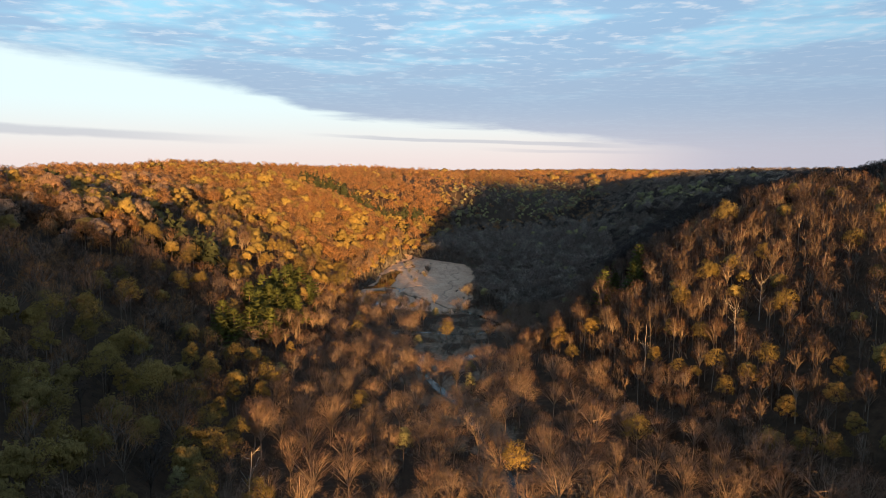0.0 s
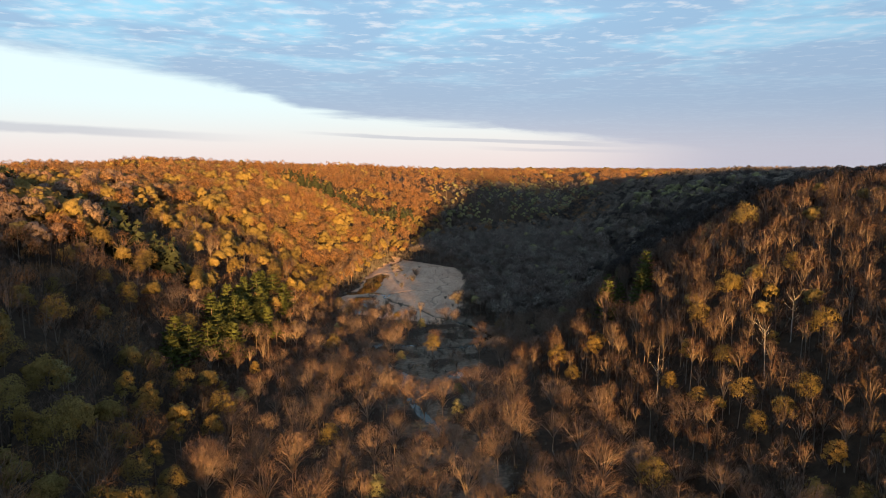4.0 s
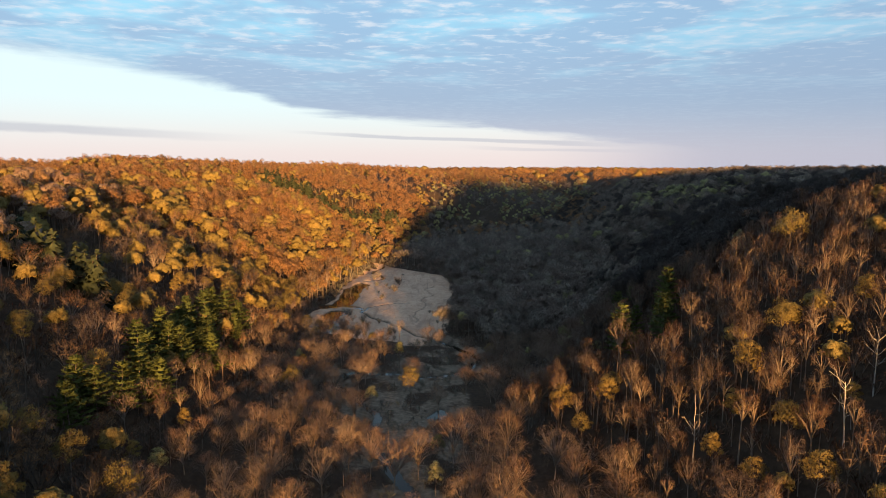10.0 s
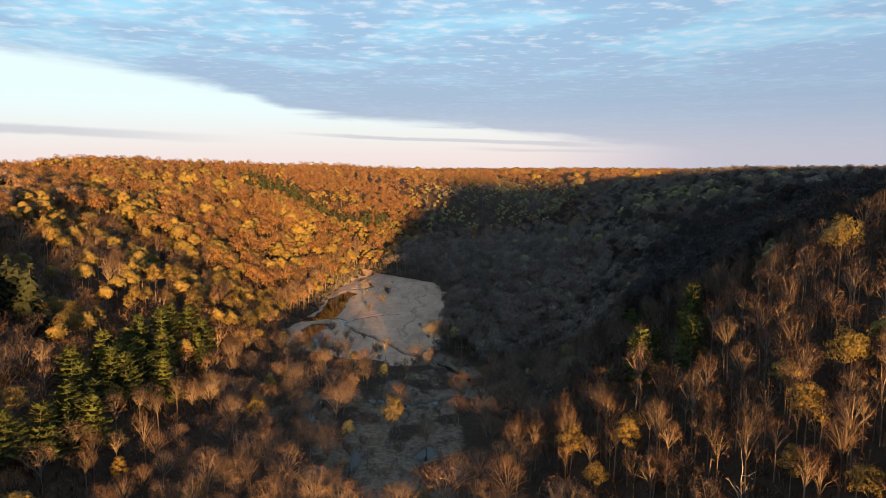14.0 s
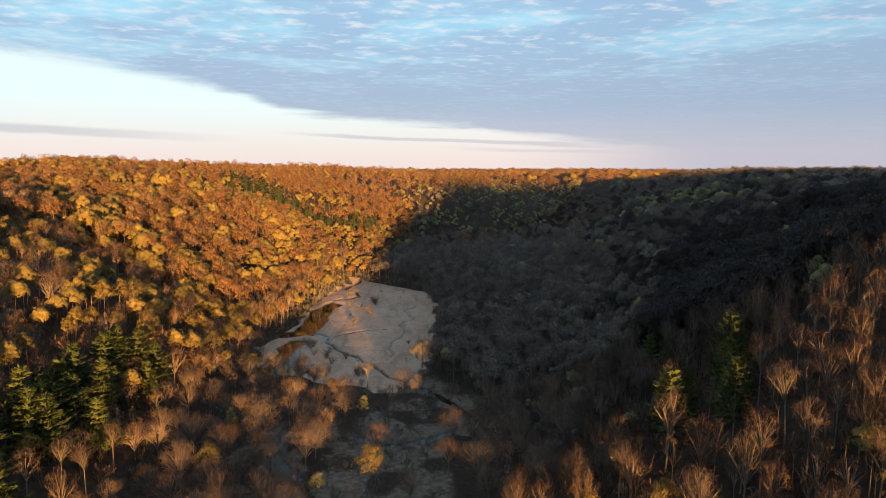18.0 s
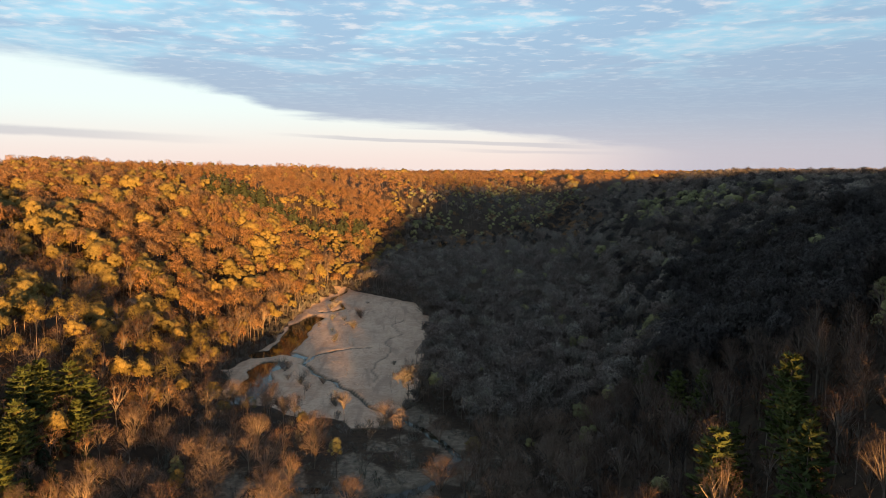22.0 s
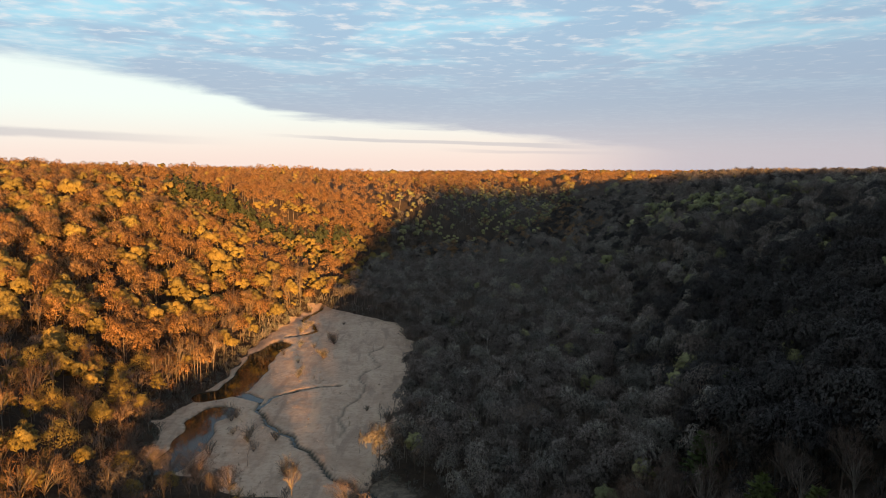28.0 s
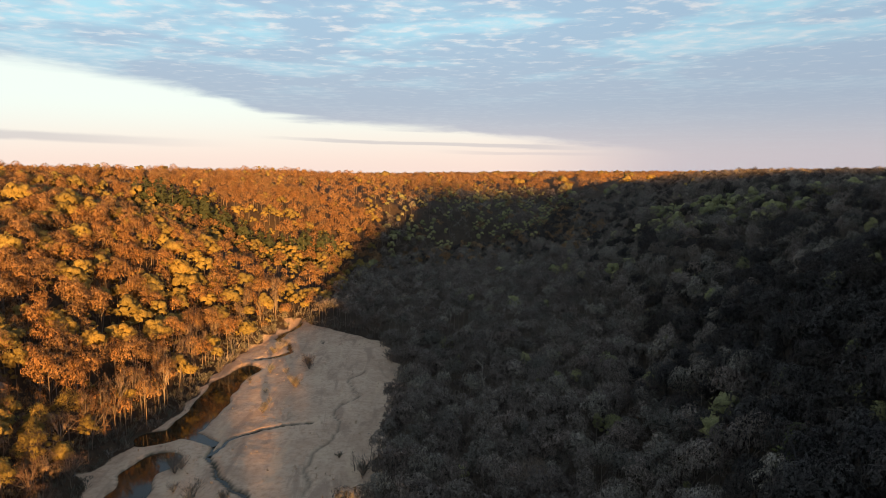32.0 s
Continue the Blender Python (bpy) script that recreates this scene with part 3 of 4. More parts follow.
def pine_tree(r, high, spread, whorls, sprays, low=0.22):
    """A white pine: tiers of level boughs carrying upturned sprays of needles."""
    wood, crown = Shape(), Shape()
    t = np.linspace(0, 1, 5)
    wood.tube(np.stack([0 * t, 0 * t, t * high * 0.97 - 0.6], 1), high * 0.011 * (1 - 0.93 * t) + 0.02, 6)
    for i in range(whorls):
        a = low + (0.98 - low) * i / (whorls - 1)
        z = high * a
        reach = spread * (1.02 - a) ** 0.75 * 1.25 * r.uniform(0.8, 1.15)
        for j in range(6 if a < 0.85 else 5):
            if r.random() < 0.08:
                continue
            turn = j * 2 * math.pi / 6 + i * 1.1 + r.uniform(-0.3, 0.3)
            far = reach * r.uniform(0.7, 1.15)
            d = np.array([math.cos(turn), math.sin(turn), 0])
            base, end = np.array([0, 0, z]), d * far + np.array([0, 0, z + far * (0.08 + 0.45 * (a - 0.2))])
            wood.tube([base, (base + end) / 2 - [0, 0, 0.06 * far], end], [0.05, 0.035, 0.012], 3)
            q = r.uniform(0.12, 1.05, sprays)
            s = base + (end - base) * q[:, None] + r.normal(size=(sprays, 3)) * [0.2, 0.2, 0.1]
            w = unit(d + r.normal(size=(sprays, 3)) * [0.75, 0.75, 0.3] + [0, 0, 0.35])
            slivers(crown, s, w, r.uniform(0.7, 1.3, sprays) * (0.55 + 0.15 * spread), 0.95, r, np.tile(d * 0.8 + [0, 0, 0.8], (sprays, 1)))
    return wood.done(), crown.done()


def hemlock(r, high, spread, tufts):
    """A dense dark conifer seen from far off: drooping sprays close a ragged cone down to the ground."""
    wood, crown = Shape(), Shape()
    wood.tube([[0, 0, -0.6], [0, 0, high * 0.9]], [high * 0.012, 0.04], 3)
    up = r.random(tufts) ** 1.4
    turn = r.uniform(0, 6.28, tufts)
    out = np.stack([np.cos(turn), np.sin(turn), np.zeros(tufts)], 1)
    reach = spread * (1.02 - up) ** 0.85 * r.uniform(0.75, 1.12, tufts)
    p = out * reach[:, None] + np.stack([0 * up, 0 * up, high * (0.04 + 0.93 * up)], 1)
    way = unit(out + [0, 0, -0.7] + r.normal(size=(tufts, 3)) * 0.2)
    long = spread * r.uniform(0.6, 1.0, tufts) * (1.15 - 0.6 * up)
    slivers(crown, p - way * (long * 0.5)[:, None], way, long, long * 0.95, r, out + [0, 0, 0.6], True)
    return wood.done(), crown.done()


def shrub(r, high, spread, stems, wide):
    """Many stems fanning out of the ground."""
    wood, crown = Shape(), Shape()
    k = max(4, stems // 8)
    a = r.uniform(0, 2 * math.pi, k)
    d = unit(np.stack([np.cos(a) * 0.5, np.sin(a) * 0.5, np.full(k, 1.0)], 1) + r.normal(size=(k, 3)) * 0.12)
    for i in range(k):
        wood.tube([[0, 0, -0.2], d[i] * high * 0.6], [0.05, 0.02], 3)
    pick = r.integers(0, k, stems)
    s = d[pick] * (high * r.uniform(0.15, 0.7, stems))[:, None] + r.normal(size=(stems, 3)) * [0.2 * spread, 0.2 * spread, 0.05 * high]
    s[:, 2] = np.maximum(s[:, 2], 0.02)
    w = unit(d[pick] + r.normal(size=(stems, 3)) * 0.45 + [0, 0, 0.2])
    slivers(crown, s, w, high * r.uniform(0.25, 0.6, stems), wide, r, None, True)
    return wood.done(), crown.done()


def dead_tree(r, high, spread, limbs):
    """A dead tree: a bare trunk with broken, crooked limbs."""
    wood = Shape()
    t = np.linspace(0, 1, 6)
    trunk = np.stack([0.05 * high * t * t * r.normal(), 0.05 * high * t * t * r.normal(), t * high * 0.9 - 0.6], 1)
    trunk[1:-1, :2] += r.normal(size=(4, 2)) * 0.1
    wood.tube(trunk, high * 0.011 * (1 - 0.9 * t) + 0.03, 6)
    for i in range(limbs):
        a = r.uniform(0.4, 0.95)
        base = np.array([np.interp(a * high * 0.9, trunk[:, 2], trunk[:, c]) for c in range(3)])
        turn, long = i * 2.4 + r.uniform(-0.5, 0.5), spread * r.uniform(0.4, 1.0)
        out = np.array([math.cos(turn), math.sin(turn), r.uniform(0.4, 1.1)]) * long
        mid = base + out * 0.5 + r.normal(size=3) * 0.15
        end = base + out + [0, 0, 0.3 * long]
        wood.tube([base, mid, end], [0.07, 0.045, 0.015], 4)
        for _ in range(2):
            tip = mid + (end - mid) * r.uniform(0, 0.7)
            wood.tube([tip, tip + unit(out + r.normal(size=3) * long * 0.5) * long * 0.4], [0.04, 0.012], 3)
    return wood.done(), Shape().done()


def hazy_tree(r, high, spread, clumps, tufts, fork=0.42, limbs=0, sides=3):
    """A leafless tree seen from further off: trunk, and clumps of fine twigs with ragged tufts round them."""
    wood, crown = Shape(), Shape()
    lean = r.normal(size=2) * 0.02 * high
    t = np.linspace(0, 1, 2)
    trunk = np.stack([lean[0] * t, lean[1] * t, t * high * 0.85 - 0.6], 1)
    wood.tube(trunk, [high * 0.011, 0.05], sides)
    for i in range(limbs):
        turn, base = i * 2.4 + r.uniform(-0.4, 0.4), np.array([0, 0, high * r.uniform(fork * 0.8, 0.6)])
        out = np.array([math.cos(turn), math.sin(turn), 1.3]) * spread * r.uniform(0.55, 0.8)
        slivers(wood, base[None], unit(out)[None], np.linalg.norm(out), 0.28, r)
    mid = np.array([lean[0] * 0.6, lean[1] * 0.6, high * (fork + 1.0) * 0.5])
    dome = np.array([spread, spread, high * (1.0 - fork) * 0.5])
    lumps(crown, r, mid, dome * 0.96, clumps, 0.50 if clumps > 5 else 0.58)
    if tufts:
        billow(crown, r, mid, dome, 8, 0.50, tufts, tufts * 0.5, 3.0, 0.5, 0.8)
    return wood.done(), crown.done()


def joined(name, kinds, at, label, category):
    """Many plants as one mesh. kinds: (wood, crown, bark material, crown material); at: rows of x, y, z, size, turn, kind, tint."""
    mats, vs, fs, ms, ts, ns, count = [], [], [], [], [], [], 0
    for k, (wood, crown, m_wood, m_crown) in enumerate(kinds):
        rows = at[at[:, 5].astype(int) == k]
        if not len(rows):
            continue
        for (v, f, out), m in ((wood, m_wood), (crown, m_crown)):
            if m not in mats:
                mats.append(m)
            c, s = np.cos(rows[:, 4])[:, None], np.sin(rows[:, 4])[:, None]
            x = (v[:, 0] * c - v[:, 1] * s) * rows[:, 3:4] + rows[:, 0:1]
            y = (v[:, 0] * s + v[:, 1] * c) * rows[:, 3:4] + rows[:, 1:2]
            z = v[:, 2] * rows[:, 3:4] + rows[:, 2:3]
            vs.append(np.stack([x, y, z], -1).reshape(-1, 3))
            n = len(rows)
            ns.append(np.stack([out[:, 0] * c - out[:, 1] * s, out[:, 0] * s + out[:, 1] * c, np.broadcast_to(out[:, 2], x.shape)], -1).reshape(-1, 3))
            fs.append((f[None] + (np.arange(n) * len(v))[:, None, None]).reshape(-1, 3) + count)
            ms.append(np.full(n * len(f), mats.index(m)))
            ts.append(np.repeat(rows[:, 6], len(v)))
            count += n * len(v)
    me = mesh_of(name, np.concatenate(vs), np.concatenate(fs), mats, np.concatenate(ms), np.concatenate(ts), normals=np.concatenate(ns))
    return tagged(new(name, me), label, category, kind="stuff")


def part(name, data, parent, label=""):
    ob = new(name, data)
    ob.parent = parent
    return tagged(ob, label)


def plant(name, wood, crown, m_wood, m_crown, label, category, group, crown_name="crown"):
    """One plant as a thing: an Empty at its foot that carries trunk and crown."""
    base = tagged(new(name), label, category, group)
    base.empty_display_size = 0.5
    part("trunk", mesh_of("trunk", wood[0], wood[1], [m_wood], normals=wood[2]), base)
    if len(crown[0]):
        part(crown_name, mesh_of(crown_name, crown[0], crown[1], [m_crown], normals=crown[2]), base)
    return base

# ---------------------------------------------------------------- the woods
def sown(x0, x1, y0, y1, gap, seed):
    """Points on a shaken grid."""
    r = np.random.default_rng(seed)
    x, y = np.meshgrid(np.arange(x0, x1, gap), np.arange(y0, y1, gap))
    x = x + gap * 0.5 * (np.arange(x.shape[0]) % 2)[:, None]
    x, y = x + r.uniform(-0.42, 0.42, x.shape) * gap, y + r.uniform(-0.42, 0.42, y.shape) * gap
    return x.ravel(), y.ravel()


def wedge(x, y, margin=50):
    """The stretch of country that opens out up the valley."""
    return (x > -(0.74 * y + margin)) & (x < 0.80 * y + margin + 10)


def open_ground(x, y):
    """0 where no tree stands: on the meadow, by the creek and in the ponds; 1 in closed wood."""
    creek = to_line(x + 5 * bumps(x, y, 24, 61), y, CREEK)[0]
    pond = np.minimum(to_line(x, y, POND)[0] - 10, to_line(x, y, POOL)[0] - 9)
    keep = np.where((y < 240) | (x < -15), smooth(creek, 1, 6), smooth(creek, 5, 17)) * (1 - meadow(x, y)) * (pond > 0)
    strip = np.abs(x - np.interp(y, (200, 240, 320), (46, 38, 27)) ) < 5
    flat = smooth(np.hypot((x - 8 + 4 * bumps(x, y, 40, 65)) / 23, (y - 338) / 80), 0.85, 1.0)
    keep = keep * flat * np.where((x > -44) & (x < 14) & (y > 400) & (y < 448), 0.2, 1.0)
    return np.where(strip & (y > 200) & (y < 325), keep * 0.15, keep)


def leaf_share(x, y, z):
    """How many of the trees are in young leaf."""
    patch = smooth(bumps(x, y, 85, 21) + 0.6 * bumps(x, y, 34, 22), -0.6, 0.8)
    left = 0.20 + 0.60 * patch * (1 - 0.75 * smooth(z, 62, 84))
    left = left * np.where((z < 30) & (y < 560), 0.55, 1.0)
    right = np.where((y < 330) & (x > 50), 0.02 + 0.055 * patch, 0.008 + 0.03 * patch)
    # far hill's foot: its pale leafing crowns are multiplied to lighten it like haze
    left = left * np.where(y > 900, np.where((z < 54) & (x > 10), 0.9, 0.25), 1.0)
    share = np.where(x < np.interp(y, TOE_Y, TOE_L) + 12, left, right)
    floor = np.where((z < 5) & (y < 420), 0.035, share)
    share = np.where((x < -40) & (y < 300), np.where(y < 190, 0.35, 0.14), floor)
    share = np.where((x > 225) & (x < 340) & (y > 690) & (y < 830), 0.4, share)
    return np.where((x > -100) & (x < -40) & (y > 235) & (y < 385), 0.06, share)


R = np.random.default_rng(11)
# one set of shapes for each distance: vase-shaped trees of the valley floor, tall ones with long trunks on the slopes
VASE = ((7.6, 0.26), (8.3, 0.22), (6.6, 0.30), (7.2, 0.33), (6.0, 0.27))
TALL = ((4.5, 0.50), (5.0, 0.45), (3.8, 0.54), (4.6, 0.42))
BARE = [bare_tree(np.random.default_rng(100 + i), 17, s, 15, 10, 1250, 0.055, f) for i, (s, f) in enumerate(VASE)]
OAK = [bare_tree(np.random.default_rng(120 + i), 20, s, 12, 8, 900, 0.054, f) for i, (s, f) in enumerate(TALL)]
LEAFY = [leaf_tree(np.random.default_rng(200 + i), 18, s, n, 1700, 0.29, f) for i, (s, n, f) in enumerate(((4.2, 10, 0.34), (4.8, 12, 0.30), (3.3, 8, 0.36), (4.0, 9, 0.26)))]
BARE_NEAR = [bare_tree(np.random.default_rng(150 + i), 18, s, 10, 6, 430, 0.10, f, 3) for i, (s, f) in enumerate(VASE[:3])]
OAK_NEAR = [bare_tree(np.random.default_rng(170 + i), 20, s, 8, 5, 300, 0.11, f, 3) for i, (s, f) in enumerate(TALL)]
LEAFY_NEAR = [leaf_tree(np.random.default_rng(450 + i), 18, s, n, 120, 0.66, f, 3) for i, (s, n, f) in enumerate(((4.3, 12, 0.36), (4.9, 13, 0.32), (3.7, 10, 0.40)))]
BARE_MID = [hazy_tree(np.random.default_rng(300 + i), 20, s, 9, 40, f, 3) for i, (s, f) in enumerate(((4.8, 0.34), (5.4, 0.30), (4.2, 0.40), (4.7, 0.38)))]
LEAFY_MID = [leaf_tree(np.random.default_rng(400 + i), 19, s, n, 50, 0.8, f, 3) for i, (s, n, f) in enumerate(((4.6, 9, 0.38), (5.3, 10, 0.34), (4.1, 8, 0.42)))]
HAZY_FINE = [hazy_tree(np.random.default_rng(350 + i), 19, s, 10, 70, f, 4) for i, (s, f) in enumerate(((5.0, 0.30), (5.7, 0.26), (4.4, 0.34)))]
WIDE = [hazy_tree(np.random.default_rng(380 + i), 19, s, 12, 150, f, 6) for i, (s, f) in enumerate(((6.4, 0.30), (7.2, 0.26), (5.5, 0.36)))]
BARE_FAR = [hazy_tree(np.random.default_rng(500 + i), 20, s, 7, 16, 0.36) for i, s in enumerate((5.0, 5.6, 4.5, 5.2))]
LEAFY_FAR = [leaf_tree(np.random.default_rng(600 + i), 19, s, 7, 20, 1.0, 0.36, 3) for i, s in enumerate((5.0, 5.5, 4.5))]
BARE_LAST = [hazy_tree(np.random.default_rng(550 + i), 20, s, 5, 6, 0.34) for i, s in enumerate((5.2, 5.9, 4.7))]
LEAFY_LAST = [leaf_tree(np.random.default_rng(650 + i), 19, s, 5, 8, 1.2, 0.34, 3) for i, s in enumerate((5.2, 5.7))]
BARE_RIM = [hazy_tree(np.random.default_rng(700 + i), 20, 5.6, 3, 0, 0.12) for i in range(3)]
LEAFY_RIM = [leaf_tree(np.random.default_rng(800 + i), 19, 5.4, 3, 4, 1.4, 0.15, 3) for i in range(2)]


def grown(x, y, seed, low=0.78, high=1.18):
    """Rows of x, y, z, size, turn, kind, tint for joined()."""
    r = np.random.default_rng(seed)
    n = len(x)
    return np.stack([x, y, land(x, y) - 0.2, r.uniform(low, high, n), r.uniform(0, 6.28, n), np.zeros(n), r.random(n)], 1), r


def low_stand(x, y):
    """True in the stand of young trees round the pines, which stays low."""
    return (x > -125) & (x < -52) & (y > 238) & (y < 392)


def wood_of(name, x, y, bare, leafy, seed, label, category="woodland", size=1.0, fine=0):
    """A wood of bare and leafing trees; fine: how many of the bare shapes have single twigs."""
    rows, r = grown(x, y, seed)
    z = rows[:, 2]
    rows[:, 3] *= size * np.where((z < 4) & (y > 292), 0.82, 1.0) * np.where(low_stand(x, y), 0.78, 1.0) * np.where((x < -40) & (x > -200) & (y > 715) & (y < 815), 0.7, 1.0)
    in_leaf = r.random(len(x)) < leaf_share(x, y, z)
    # budding woods on the long slope, reddish ones on the lit spur, a copy darkened for shade on the slope behind it,
    # tan twigs by the creek, grey ones on the flat by the meadow
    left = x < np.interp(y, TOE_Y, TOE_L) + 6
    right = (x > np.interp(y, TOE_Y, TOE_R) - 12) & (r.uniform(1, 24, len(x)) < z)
    # shaded foot of the far hill; grey and pale colours paint shade and haze
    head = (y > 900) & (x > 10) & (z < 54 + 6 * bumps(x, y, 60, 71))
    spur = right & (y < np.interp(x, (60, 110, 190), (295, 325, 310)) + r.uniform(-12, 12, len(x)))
    # the near left takes some of the dark tones too, deepening its shade
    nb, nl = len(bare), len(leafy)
    # right slope beyond about 590 turns mostly grey, painting distance haze
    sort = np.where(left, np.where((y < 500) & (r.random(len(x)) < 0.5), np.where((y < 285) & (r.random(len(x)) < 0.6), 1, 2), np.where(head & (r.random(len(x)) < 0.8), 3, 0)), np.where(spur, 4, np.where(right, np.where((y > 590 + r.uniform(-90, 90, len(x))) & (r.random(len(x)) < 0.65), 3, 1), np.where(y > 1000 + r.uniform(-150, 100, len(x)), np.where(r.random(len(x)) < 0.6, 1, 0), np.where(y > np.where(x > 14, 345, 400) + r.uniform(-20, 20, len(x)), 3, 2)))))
    # woods in shade take the pale leaf copy, a shade tone in its colour
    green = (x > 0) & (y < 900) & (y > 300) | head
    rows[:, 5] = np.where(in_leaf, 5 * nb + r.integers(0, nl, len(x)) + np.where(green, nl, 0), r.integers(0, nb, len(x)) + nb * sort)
    sorts = ((MAT_BUD, MAT_BUD_FAR), (MAT_SHADE, MAT_SHADE_FAR), (MAT_TWIG, MAT_TWIG_FAR), (MAT_GREY, MAT_GREY_FAR), (MAT_RED, MAT_RED_FAR))
    kinds = [(*p, MAT_SHADE_BARK if m[0] == MAT_SHADE else MAT_BARK, m[i >= fine]) for m in sorts for i, p in enumerate(bare)]
    kinds += [(*p, MAT_BARK, m) for m in (MAT_LEAF_FAR, MAT_GREEN_FAR) for p in leafy]
    return joined(name, kinds, rows, label, category)


# trees that stand out by themselves: x, y, size
GOLDEN = ((4, 326, 1.0), (-45, 360, 0.77), (-50, 422, 0.62), (-41, 426, 0.58), (88, 236, 0.90), (95, 223, 0.90), (86, 220, 0.72), (81, 231, 0.78), (68, 276, 0.80), (58, 270, 0.74), (108, 221, 0.66), (93, 198, 0.80), (93, 209, 0.84),
          (101, 176, 0.90), (100, 164, 0.86), (104, 157, 0.86), (110, 159, 0.84), (99, 196, 0.80), (105, 196, 0.88), (115, 176, 0.78), (-76, 125, 1.0), (-65, 176, 0.92), (-67, 204, 0.84), (-57, 172, 0.80), (40, 382, 0.62), (-74, 423, 0.64), (-52, 443, 0.56), (-77, 408, 0.46))
SAGE = ((-48, 368, 0.74), (-76, 337, 0.56), (134, 334, 0.74), (147, 437, 0.66), (104, 491, 0.66), (130, 528, 0.74), (97, 546, 0.70), (106, 548, 0.64), (248, 570, 0.85), (351, 828, 0.90), (156, 575, 0.62), (196, 658, 0.70), (144, 431, 0.70),
        (104, 490, 0.78), (99, 495, 0.66), (96, 540, 0.74), (90, 545, 0.66), (130, 528, 0.82), (161, 457, 0.76), (135, 412, 0.70), (142, 429, 0.72), (205, 960, 1.15), (148, 551, 0.74), (104, 431, 0.56), (-92, 196, 0.95), (-64, 254, 0.72), (-59, 140, 0.80),
        (-10, 192, 0.82), (-3, 379, 0.72), (-11, 324, 0.70), (13, 252, 0.78), (14, 275, 0.66), (164, 800, 1.1), (158, 806, 1.0), (175, 839, 1.1), (265, 679, 1.1), (257, 582, 1.1), (168, 763, 1.0), (178, 719, 0.95), (212, 615, 0.90))
# the six from (8, 268) to (24, 259) are added to shade the meadow
BROAD = ((82, 216, 1.05), (11, 415, 0.86), (41, 377, 0.95), (36, 342, 0.80), (69, 454, 1.15), (-35, 431, 0.75), (-25, 292, 1.2), (-23, 316, 0.95), (3, 353, 0.9), (36, 333, 1.05), (15, 326, 0.75), (30, 400, 0.7), (8, 268, 1.12), (19, 276, 1.15), (29, 270, 1.12), (1, 262, 1.1), (37, 282, 1.15), (24, 259, 1.1),
         (-69, 341, 0.86), (-65, 348, 0.86), (-60, 351, 0.80), (-62, 390, 0.86), (-67, 381, 0.82), (-48, 394, 0.78), (-65, 365, 0.76), (-59, 369, 0.74), (-73, 400, 0.8), (-62, 408, 0.8), (-51, 437, 0.95), (-37, 436, 0.9), (-25, 428, 0.78), (-29, 426, 0.72), (-68, 479, 0.86), (-72, 466, 0.9), (-66, 460, 0.85), (-61, 441, 0.9))
SNAGS = ((-49, 160, 1.08), (66, 423, 0.85), (80, 240, 0.95), (104, 217, 1.0), (30, 262, 0.6), (116, 226, 0.9), (72, 420, 0.7), (67, 553, 0.85), (201, 589, 0.75), (188, 465, 0.75), (122, 629, 0.75))
PINE_AT = ((-91, 371, 0.70), (-90, 379, 0.70), (-86, 386, 0.66), (-80, 386, 0.62), (-79, 375, 0.52), (-85, 357, 0.60), (-83, 350, 0.56), (-92, 353, 0.64), (-85, 340, 0.62), (-92, 345, 0.60),
           (-86, 318, 0.68), (-86, 300, 0.68), (-84, 289, 0.66), (-78, 291, 0.68), (-83, 274, 0.64), (-87, 267, 0.60), (-91, 264, 0.64), (-87, 253, 0.58), (-88, 333, 0.64), (-82, 322, 0.70),
           (-91, 325, 0.66), (-93, 309, 0.62), (-76, 334, 0.62),
           (96, 307, 0.74), (92, 300, 0.64), (77, 297, 0.80), (85, 307, 0.54), (92, 351, 0.58), (92, 337, 0.62), (88, 287, 0.64), (120, 420, 0.68), (98, 388, 0.64))


def apart(x, y, spots, gap):
    """True where no listed spot is nearer than the gap."""
    keep = np.ones(len(x), bool)
    for a, b, *_ in spots:
        keep &= np.hypot(x - a, y - b) > gap
    return keep


def ravine_pines(x, y):
    """True along the two side ravines, where dark conifers stand."""
    r1 = np.interp(x, (-330, -262, -225, -180, -120, -85), (530, 440, 365, 349, 333, 327))
    r2 = np.interp(x, (-220, -165, -95, -70, -52, -30), (848, 826, 817, 832, 846, 868))
    return ((np.abs(y - r1) < 6) & (x > -335) & (x < -112)) | ((np.abs(y - r2) < 6.5) & (x > -190) & (x < -28))


# near and middle slopes
x, y = sown(-330, 330, 62, 520, 7.3, 1)
keep = wedge(x, y) & (R.random(len(x)) < open_ground(x, y)) & (R.random(len(x)) < 0.95)
keep &= apart(x, y, GOLDEN + SAGE + BROAD + SNAGS, 4.2) & apart(x, y, PINE_AT, 5.6) & ~ravine_pines(x, y)
flat = (land(x, y) < 5) & (y < 400)
keep &= ~flat | (y > 140)
# on the flat the broad crowns keep clear of one another
taken = [(a, b) for a, b, *_ in BROAD]
for i in np.flatnonzero(keep & flat)[np.argsort(R.random(int((keep & flat).sum())))]:
    if all((x[i] - a) ** 2 + (y[i] - b) ** 2 > (70 if y[i] < 292 else 50) for a, b in taken):
        taken.append((x[i], y[i]))
    else:
        keep[i] = False
near_x, near_y = x[keep], y[keep]
near_z = land(near_x, near_y)
r = np.random.default_rng(12)
near_leaf = r.random(len(near_x)) < leaf_share(near_x, near_y, near_z)
off = np.abs(near_x - 18) + 0.25 * np.abs(near_y - 300)
order = np.argsort(np.where(near_y > 112, off, 1e6))
own_bare = [i for i in order if not near_leaf[i] and near_z[i] < 6 and near_y[i] < 400][:290]
own_oak = [i for i in order if not near_leaf[i] and near_z[i] >= 6][:130]
